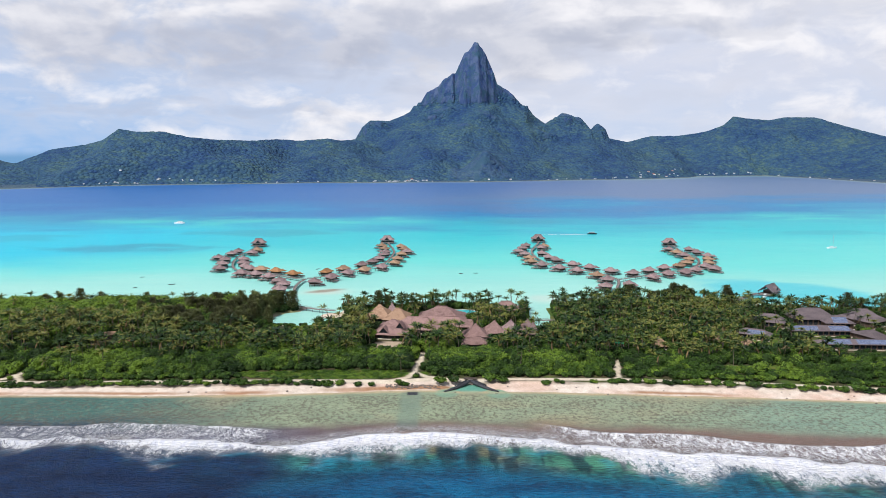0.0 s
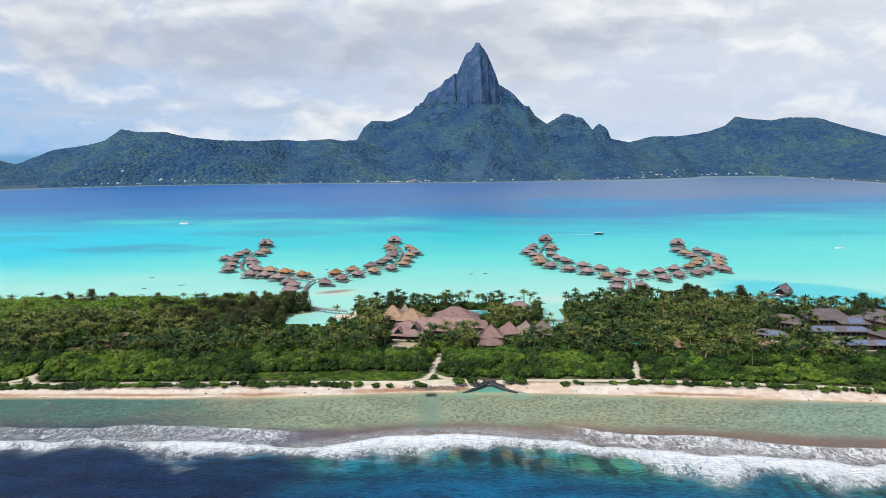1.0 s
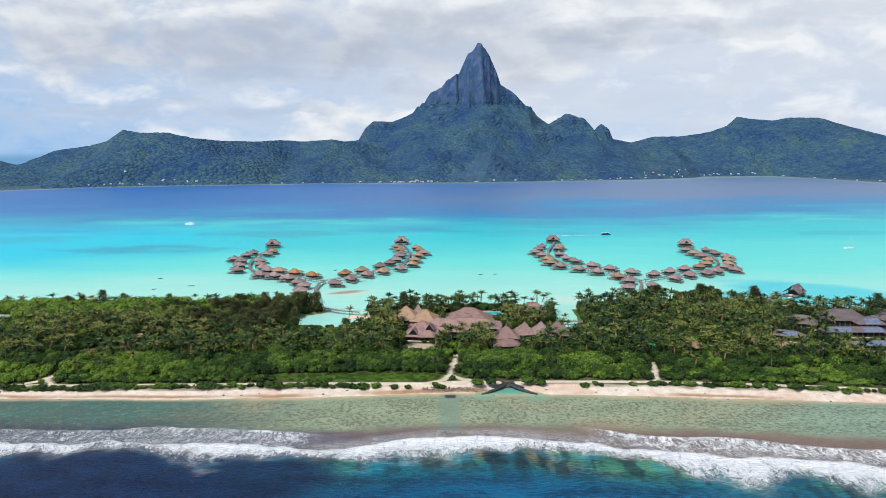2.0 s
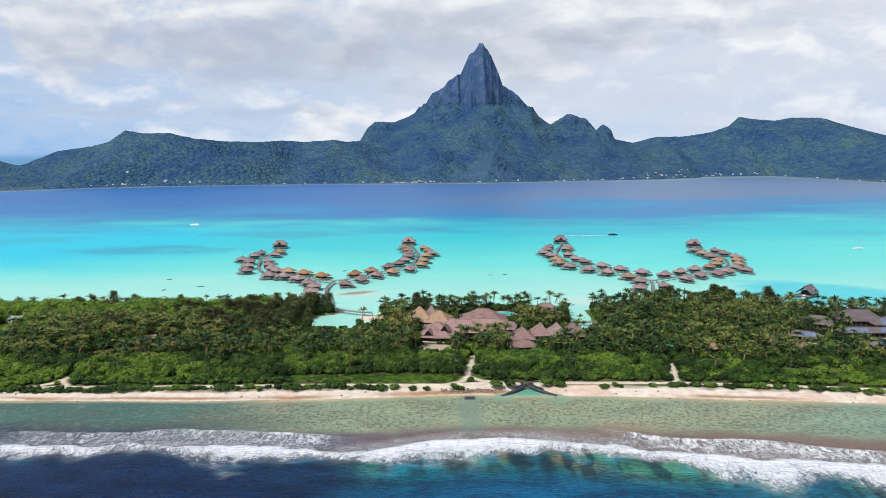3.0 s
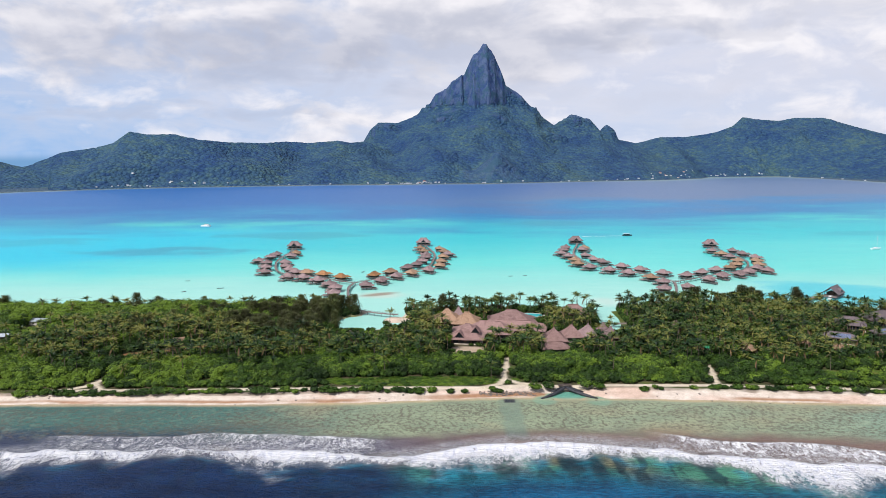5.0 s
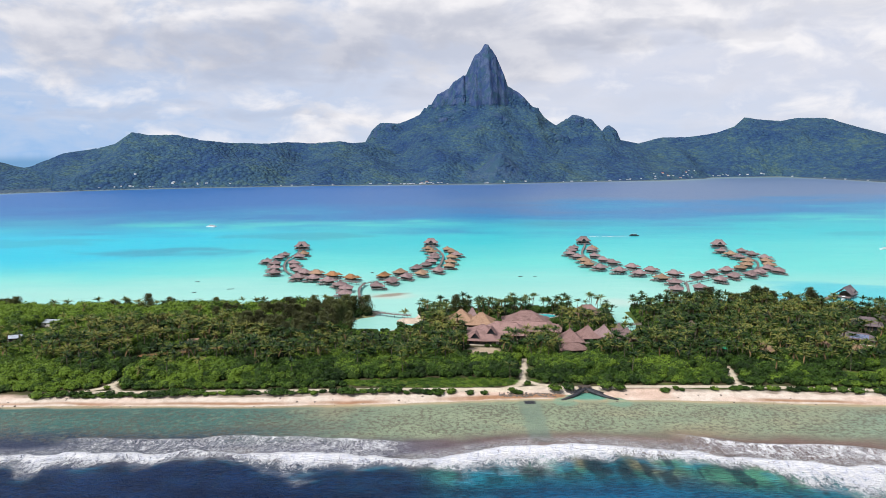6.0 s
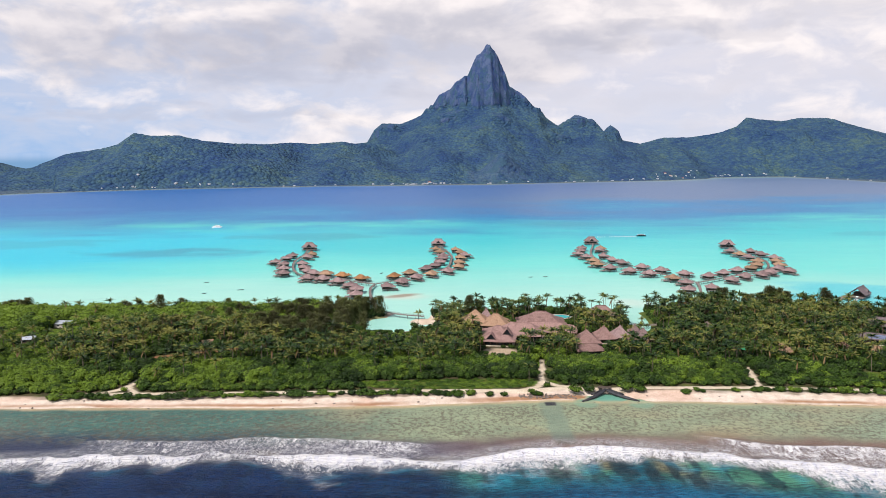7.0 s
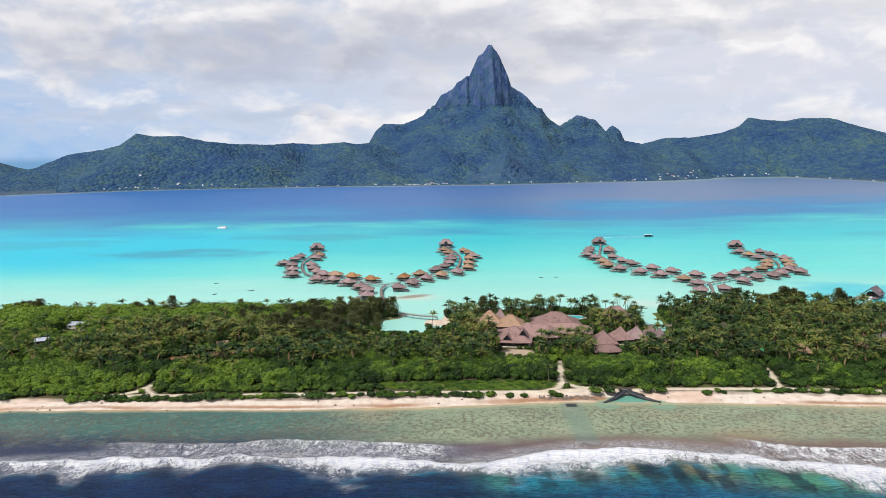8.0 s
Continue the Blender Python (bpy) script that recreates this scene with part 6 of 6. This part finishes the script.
    turn, scale = rng.uniform(0, 6.28, len(x)), rng.uniform(0.8, 1.2, len(x)) * (1 + wild_back * (0.55 + 0.45 * fbm(x / 24, y / 24, 2, seed=65)))
    # understory bushes get a darker tone for the shaded gaps between palms
    tone = np.clip(0.46 + 0.62 * fbm(x / 38, y / 22, 3, seed=68) + 0.20 * 1.4 * rng.normal(size=len(x)) + 0.12 * step(-x, 130, 230) + 0.30 * step(-x, 285, 330) + 0.25 * wild_back - 0.20 * step(f, 62, 90) * (1 - step(-x, 140, 170) * step(y, 530, 560)), 0, 1)
    # bushes on the camera's sightlines are kept small
    low = ~outside_sightlines(x, y)
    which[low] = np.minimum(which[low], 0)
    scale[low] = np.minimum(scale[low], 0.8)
    near = np.zeros(len(x), bool)
    near[np.argsort(y + 0.15 * np.abs(x + 40))[:300]] = True
    for i in np.flatnonzero(near):
        ob = new("bush", bush_protos[which[i]])
        ob.matrix_world = pose(x[i], y[i], z[i] - 0.15, 0, 0, math.degrees(turn[i])) @ Matrix.Scale(scale[i], 4)
        tagged(ob, "rounded green beach scrub bush beside the sand road", "bush", "beach scrub")
    scrub = Grove()
    for k, ((cv, cf), (lv, lf)) in enumerate(shapes):
        sel = (~near) & (which == k)
        spots = np.stack([x, y, z - 0.15, turn, scale], 1)[sel]
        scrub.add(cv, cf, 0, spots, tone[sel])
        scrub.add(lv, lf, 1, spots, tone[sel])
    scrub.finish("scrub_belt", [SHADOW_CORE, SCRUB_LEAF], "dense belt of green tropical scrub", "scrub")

    x, y, rng = scattered(2.6, -135, -4, 402, 420, 78)
    ok = is_clear(x, y, -2.0, 0) & (lawn(x, y) > 0.3) & (rng.random(len(x)) < 0.8)
    x, y = x[ok], y[ok]
    creeper = Grove()
    (cv, cf), (lv, lf) = shapes[5]
    spots = np.stack([x, y, ground_height(x, y) - 0.1, rng.uniform(0, 6.28, len(x)), rng.uniform(0.5, 0.8, len(x))], 1)
    flat_lv = lv * np.array([1, 1, 0.45])
    creeper.add(flat_lv, lf, 0, spots, np.clip(0.85 + 0.2 * rng.normal(size=len(x)), 0, 1))
    creeper.finish("creeper_mat", [SCRUB_LEAF], "low bright green creeping vines on sand", "ground cover")

    # hedge of low bushes between the road and the beach
    rng = np.random.default_rng(91)
    for x in np.arange(-430, 390, 2.7):
        dense = np.interp(x, [-430, -290, -262, -75, -60, 30, 45, 60, 130, 400], [0.1, 0.1, 0.97, 0.85, 0.25, 0.1, 0.12, 0.4, 0.6, 0.95])
        if rng.random() > dense or -22 < x < 36:
            continue
        px = x + rng.uniform(-1, 1)
        py = float(np.interp(px, [a for a, _ in SHORE_ROAD], [b for _, b in SHORE_ROAD])) - rng.uniform(3.6, 5.6)
        k = 4 if rng.random() < 0.6 else 5
        ob = new("hedge_bush", bush_protos[k])
        ob.matrix_world = pose(px, py, float(ground_height(np.array([px]), np.array([py]))[0]) - 0.1, 0, 0, rng.uniform(0, 360)) @ Matrix.Diagonal((*(rng.uniform(0.8, 1.65) * np.array([1.15, 1, rng.uniform(0.75, 1.05)])), 1))
        tagged(ob, "low rounded shrub on the sand beside the road", "shrub", "roadside shrubs")
    for px, py, s in ((-2, 397, 1.5), (6, 399, 1.5), (27, 400, 1.7), (34, 398, 1.4), (-26, 395, 0.9)):
        ob = new("hedge_bush", bush_protos[5])
        ob.matrix_world = pose(px, py, 2.2, 0, 0, px * 40) @ Matrix.Scale(s, 4)
        tagged(ob, "full green shrub on the sand beside the intake", "shrub", "roadside shrubs")

    # ironwoods
    irons = [ironwood_shape(np.random.default_rng(100 + k), h, r, n) for k, (h, r, n) in enumerate(((11.5, 4.8, 1300), (13.5, 5.6, 1600), (15.5, 6.2, 1900)))]
    spots = []
    rng = np.random.default_rng(93)
    for cx, cy, rx, ry, n in ((-172, 540, 44, 54, 130), (-150, 588, 26, 12, 34), (200, 606, 26, 10, 16), (150, 605, 22, 10, 8), (-300, 592, 60, 10, 22), (-418, 580, 16, 8, 18), (350, 585, 40, 16, 26), (260, 598, 40, 10, 16), (-60, 560, 30, 20, 6), (-230, 520, 60, 40, 18)):
        a, d = rng.uniform(0, 6.28, n), np.sqrt(rng.random(n))
        spots.append(np.stack([cx + rx * d * np.cos(a), cy + ry * d * np.sin(a)], 1))
    spots = np.concatenate(spots)
    keep = is_clear(spots[:, 0], spots[:, 1], 0, 1) & outside_sightlines(spots[:, 0], spots[:, 1])
    spots = spots[keep]
    meshes = []
    for trunk, (v, f) in irons:
        meshes.append((fill_mesh("trunk", trunk[0], [trunk[1]], BARK, smooth=True), half_tone(fill_mesh("crown", v, [f], IRON_LEAF))))
    for i, (px, py) in enumerate(spots):
        k = i % 3
        tr = thing("ironwood_tree", "feathery dark ironwood tree with ragged crown", "tree", pose(px, py, float(ground_height(np.array([px]), np.array([py]))[0]) - 0.1, 0, 0, rng.uniform(0, 360)) @ Matrix.Scale(rng.uniform(0.85, 1.18) * (1.1 if px > 150 and py > 597 else 1.0), 4), "ironwoods")
        part("trunk", meshes[k][0], tr)
        part("crown", meshes[k][1], tr)


build_forest()


# ---- intake on the beach: two black tube arms meeting at a ramp ----
def sweep(name, points, radii, material, sides=9, squash=0.75):
    pts = np.array(points, dtype=float)
    verts, quads = [], []
    for i, p in enumerate(pts):
        a, b = pts[max(0, i - 1)], pts[min(len(pts) - 1, i + 1)]
        t = math.atan2(b[1] - a[1], b[0] - a[0])
        for k in range(sides):
            g = 2 * math.pi * k / sides
            o, h = math.cos(g) * radii[i], math.sin(g) * radii[i] * squash
            verts.append((p[0] - math.sin(t) * o, p[1] + math.cos(t) * o, p[2] + h))
    for i in range(len(pts) - 1):
        quads += [(i * sides + k, i * sides + (k + 1) % sides, (i + 1) * sides + (k + 1) % sides, (i + 1) * sides + k) for k in range(sides)]
    caps = [list(range(sides))[::-1], list(range((len(pts) - 1) * sides, len(pts) * sides))]
    return fill_mesh(name, verts, [quads, caps], material, smooth=True)


def build_intake():
    t = thing("water_intake", "black geotextile tube arms round a small beach inlet", "breakwater", pose(16, 392, 0))
    for s in (-1, 1):
        line = [(s * 15.5, -5.4, 0.2), (s * 12, -3.2, 0.4), (s * 8, -0.2, 0.8), (s * 4.5, 3.2, 1.2), (s * 1.6, 6.2, 1.7), (0, 8.2, 2.2)]
        part("tube_arm", sweep("tube_arm", line, [0.5, 0.95, 1.15, 1.2, 1.1, 0.8], DARK_RUBBER), t)
        line = [(s * 9, 2.4, 1.2), (s * 5.2, 5.2, 1.7), (s * 2.2, 7.8, 2.1)]
        part("tube_arm", sweep("tube_arm", line, [0.5, 0.7, 0.6], DARK_RUBBER), t)
    for k in range(4):
        part("step_slab", box_mesh("step_slab", (4.6 - 0.5 * k, 0.9, 0.35), ROCK, (0, 5.4 + 1.25 * k, 1.35 + 0.36 * k), 0.06), t)
    part("lid_plate", box_mesh("lid_plate", (7.5, 3.0, 0.35), PILE, (0, 10.6, 2.6), 0.08), t)


def stone_shape(seed, r=1.0):
    bm = bmesh.new()
    bmesh.ops.create_icosphere(bm, subdivisions=1, radius=r)
    rng = np.random.default_rng(seed)
    for v in bm.verts:
        v.co *= 1 + 0.28 * rng.normal()
        v.co.z *= 0.62
    return solid("stone", bm, ROCK)


def build_stones():
    shapes = [stone_shape(200 + k) for k in range(5)]
    rng = np.random.default_rng(33)
    wall = thing("stone_revetment", "low wall of piled grey coral stones below the road", "revetment", pose(-16, 393.5, 0))
    for k in range(150):
        x, y = rng.uniform(-17, 14), rng.uniform(-2.4, 2.6)
        z = float(ground_height(np.array([x - 16]), np.array([y + 393.5]))[0])
        part("stone", shapes[k % 5], wall, m=pose(x, y, z + 0.12, 0, 0, rng.uniform(0, 360)) @ Matrix.Scale(rng.uniform(0.35, 0.75), 4))
    for k in range(46):
        x = rng.uniform(-330, 300)
        off = rng.choice([rng.uniform(-3, 2), rng.uniform(-26, -4), rng.uniform(3, 9)], p=[0.5, 0.2, 0.3])
        y = float(shore_front(np.array([x]))[0]) + off
        z = max(-0.1, float(ground_height(np.array([x]), np.array([y]))[0]))
        s = rng.uniform(0.3, 0.85)
        ob = new("boulder", shapes[k % 5])
        ob.matrix_world = pose(x, y, z + 0.05, 0, 0, rng.uniform(0, 360)) @ Matrix.Scale(s, 4)
        tagged(ob, "dark coral boulder at the water's edge", "boulder", "shore boulders")


# ---- boats ----
def hull_mesh(name, length, beam, depth, material, bow=0.35):
    """An open-topped hull closed by a deck, pointing to +x."""
    n = 12
    verts = []
    for i in range(n + 1):
        f = i / n
        w = beam / 2 * (min(1.0, (1 - f) / bow) ** 0.6 if f > 1 - bow else 0.86 + 0.14 * math.sin(f * 3))
        x = (f - 0.5) * length
        sheer = 0.25 * depth * (2 * f - 0.8) ** 2
        verts += [(x, -w, depth + sheer), (x, -w * 0.8, 0.15 * depth), (x, 0, -0.35 * depth), (x, w * 0.8, 0.15 * depth), (x, w, depth + sheer), (x, 0, depth + sheer + 0.06)]
    quads = [(i * 6 + k, i * 6 + (k + 1) % 6, (i + 1) * 6 + (k + 1) % 6, (i + 1) * 6 + k) for i in range(n) for k in range(6)]
    return fill_mesh(name, verts, [quads, [list(range(6))[::-1], list(range(n * 6, n * 6 + 6))]], material)


def build_boats():
    c = thing("catamaran", "white motor catamaran moored in the lagoon", "boat", pose(-485, 1299, 0, 0, 0, 172))
    for s in (-1, 1):
        part("hull", hull_mesh("hull", 17, 2.4, 1.7, WHITE_PAINT), c, m=pose(0, s * 3.0, 0))
    part("bridge_deck", box_mesh("bridge_deck", (12, 7.2, 0.7), WHITE_PAINT, (-1, 0, 1.9), 0.2), c)
    cabin = part("cabin", box_mesh("cabin", (8, 5.6, 1.8), WHITE_PAINT, (-1, 0, 3.1), 0.35), c)
    part("window", box_mesh("window", (7.0, 5.7, 0.6), GLASS_DARK, (-1, 0, 3.3)), cabin, "dark cabin windows")
    part("mast", post_mesh("mast", 0.12, 3.8, 6.8, FRAME), c)
    s = thing("sailing_yacht", "white sailing yacht at anchor with bare mast", "boat", pose(537, 969, 0, 0, 0, 14))
    part("hull", hull_mesh("hull", 15, 4.4, 1.7, WHITE_PAINT), s)
    part("cabin", box_mesh("cabin", (5.5, 2.6, 0.9), WHITE_PAINT, (-0.6, 0, 2.2), 0.25), s)
    part("mast", post_mesh("mast", 0.17, 1.5, 20.0, FRAME), s, m=pose(1.2, 0, 0))
    bm = bmesh.new()
    add_post(bm, 0.22, (1.2, 0, 3.1), (-5.4, 0, 3.0), 6)
    part("boom", solid("boom", bm, SAIL, True), s, "boom with furled grey sail")
    for x, y in ((7.2, 0), (-7.0, 0), (1.0, 2.0), (1.0, -2.0)):
        bm = bmesh.new()
        add_post(bm, 0.045, (x, y, 1.9), (1.2, 0, 19.5), 4)
        part("stay", solid("stay", bm, FRAME), s)
    f = thing("ferry_boat", "covered passenger launch running across the lagoon", "boat", pose(240, 1133, 0, 0, 0, 2))
    part("hull", hull_mesh("hull", 15, 4.2, 1.5, HULL_DARK), f)
    part("cabin", box_mesh("cabin", (9.5, 3.5, 1.5), GLASS_DARK, (-0.8, 0, 2.4), 0.15), f)
    part("canopy", box_mesh("canopy", (11, 4.0, 0.35), WHITE_PAINT, (-0.8, 0, 3.35), 0.1), f)
    w = thing("moored_launch", "small white launch moored beside the jetty", "boat", pose(299, 645, 0, 0, 0, 48))
    part("hull", hull_mesh("hull", 9.5, 2.8, 1.1, WHITE_PAINT), w)
    part("canopy", box_mesh("canopy", (5.0, 2.3, 0.22), WHITE_PAINT, (-0.8, 0, 3.0), 0.08), w)
    for x, y in ((-3.0, -1.0), (-3.0, 1.0), (1.4, -1.0), (1.4, 1.0)):
        part("post", post_mesh("post", 0.06, 1.0, 3.0, FRAME), w, m=pose(x, y, 0))
    # the launch's wake
    n = 60
    verts, quads = [], []
    rng = np.random.default_rng(3)
    for i in range(n + 1):
        g = i / n
        w = 1.5 + 1.9 * g + 0.5 * rng.normal() * (0.3 + g)
        y = 1133 - 0.3 - 6.5 * g
        verts += [(233 - 78 * g, y - w, 0.06), (233 - 78 * g, y + 0.7 * w, 0.06)]
        if i < n and rng.random() > 0.55 * g:
            quads.append((2 * i, 2 * i + 2, 2 * i + 3, 2 * i + 1))
    me = fill_mesh("wake", verts, [quads], WHITE_PAINT)
    tagged(new("boat_wake", me), "white foam trail behind the launch", "wake", kind="stuff")
    # small craft and channel markers near the piers
    for x, y, turn, kind in ((-275, 707, 20, 0), (-143, 800, 70, 0), (20, 770, 10, 1), (36, 772, 0, 1), (-305, 690, 60, 1), (-322, 748, 15, 1)):
        b = thing("canoe", "small dark outrigger canoe on shallow water", "canoe", pose(x, y, 0, 0, 0, turn), "small craft")
        part("hull", hull_mesh("hull", 6.5 if kind == 0 else 4.5, 0.9, 0.5, HULL_DARK, 0.5), b)
        bm = bmesh.new()
        add_post(bm, 0.14, (-2, 1.9, 0.12), (2, 1.9, 0.12), 6)
        part("outrigger", solid("outrigger", bm, TIMBER), b)
        for dx in (-1.1, 1.1):
            bm = bmesh.new()
            add_post(bm, 0.05, (dx, 0, 0.5), (dx, 1.9, 0.2), 5)
            part("crossbeam", solid("crossbeam", bm, TIMBER), b)


# ---- village on the far shore ----
def make_far_house(w, d, h, roof_material, wall_material, label):
    v = thing("village_house", label, "house", group="far shore houses")
    body = part("wall", box_mesh("wall", (w, d, h + 2), wall_material, (0, 0, h / 2 - 1)), v)
    for x in (-w * 0.25, w * 0.25):
        part("window", box_mesh("window", (w * 0.16, 0.2, h * 0.4), GLASS_DARK), body, "dark window", m=pose(x, -d / 2 - 0.06, h * 0.55))
    bm = bmesh.new()
    a = [bm.verts.new(p) for p in ((-w * 0.56, -d * 0.6, h), (w * 0.56, -d * 0.6, h), (w * 0.56, d * 0.6, h), (-w * 0.56, d * 0.6, h), (-w * 0.4, 0, h + d * 0.32), (w * 0.4, 0, h + d * 0.32))]
    for f in ((0, 1, 5, 4), (1, 2, 5), (2, 3, 4, 5), (3, 0, 4), (3, 2, 1, 0)):
        bm.faces.new([a[i] for i in f])
    part("roof", solid("roof", bm, roof_material), v)
    return v


def build_village():
    kinds = [make_far_house(11, 8, 3.2, TIN, WHITE_PAINT, "small pale village house with tin roof on the shore"),
             make_far_house(13, 9, 3.4, TIN, WHITE_PAINT, "small village house with pale tin roof on the shore"),
             make_far_house(16, 9, 3.6, RED_TIN, PLASTER, "village house with red tin roof on the shore"),
             make_far_house(24, 10, 4.5, TIN, PLASTER, "long pale building on the far shore")]
    rng = np.random.default_rng(55)
    spots = []
    for a, b, n, deep in ((-1330, -1000, 11, 25), (-1000, -600, 4, 15), (-600, -270, 6, 15), (-260, -60, 24, 40), (-60, 330, 5, 15), (400, 900, 12, 25), (900, 1250, 13, 90), (1280, 1640, 11, 30), (1640, 1760, 4, 60)):
        for _ in range(n):
            x = rng.uniform(a, b)
            spots.append((x, float(far_shore(np.array([x]))[0]) + rng.uniform(16, 16 + deep), int(rng.choice([0, 1, 2], p=[0.52, 0.42, 0.06]))))
    spots += [(-1095, 2745, 3), (-1230, 2720, 1), (1820, 3000, 3), (-150, 2960, 2), (-130, 2975, 2), (-2330, 3700, 1), (-2390, 3720, 1), (-2290, 3690, 0)]
    used = [0] * 4
    for x, y, k in spots:
        z = float(island_height(np.array([x]), np.array([y]))[0][0])
        if z < 0.5:
            continue
        m = pose(x, y, z - 0.3, 0, 0, rng.uniform(-35, 35)) @ Matrix.Scale(rng.uniform(0.45, 0.75), 4)
        if not used[k]:
            kinds[k].matrix_world = m
        else:
            copy_thing(kinds[k], m @ Matrix.Diagonal([1 / a for a in kinds[k].scale] + [1]))
        used[k] += 1


def build_beach_shade():
    z = float(ground_height(np.array([323.0]), np.array([586.0]))[0])
    b = thing("beach_canopy", "red canvas beach canopy on four posts", "canopy", pose(323, 586, z, 0, 0, -10))
    FOOTPRINTS.append((323, 586, 6, 5))
    bm = bmesh.new()
    a = [bm.verts.new(v) for v in ((-4, -2.5, 2.6), (4, -2.5, 2.6), (4, 2.5, 2.6), (-4, 2.5, 2.6), (-2.4, 0, 3.9), (2.4, 0, 3.9))]
    for f in ((0, 1, 5, 4), (1, 2, 5), (2, 3, 4, 5), (3, 0, 4), (3, 2, 1, 0)):
        bm.faces.new([a[i] for i in f])
    part("canopy", solid("canopy", bm, RED_TIN), b)
    for x in (-3.7, 3.7):
        for y in (-2.2, 2.2):
            part("post", post_mesh("post", 0.08, -0.2, 2.7, WHITE_PAINT), b, m=pose(x, y, 0))


build_beach_shade()
build_intake()
build_stones()
build_boats()
build_village()
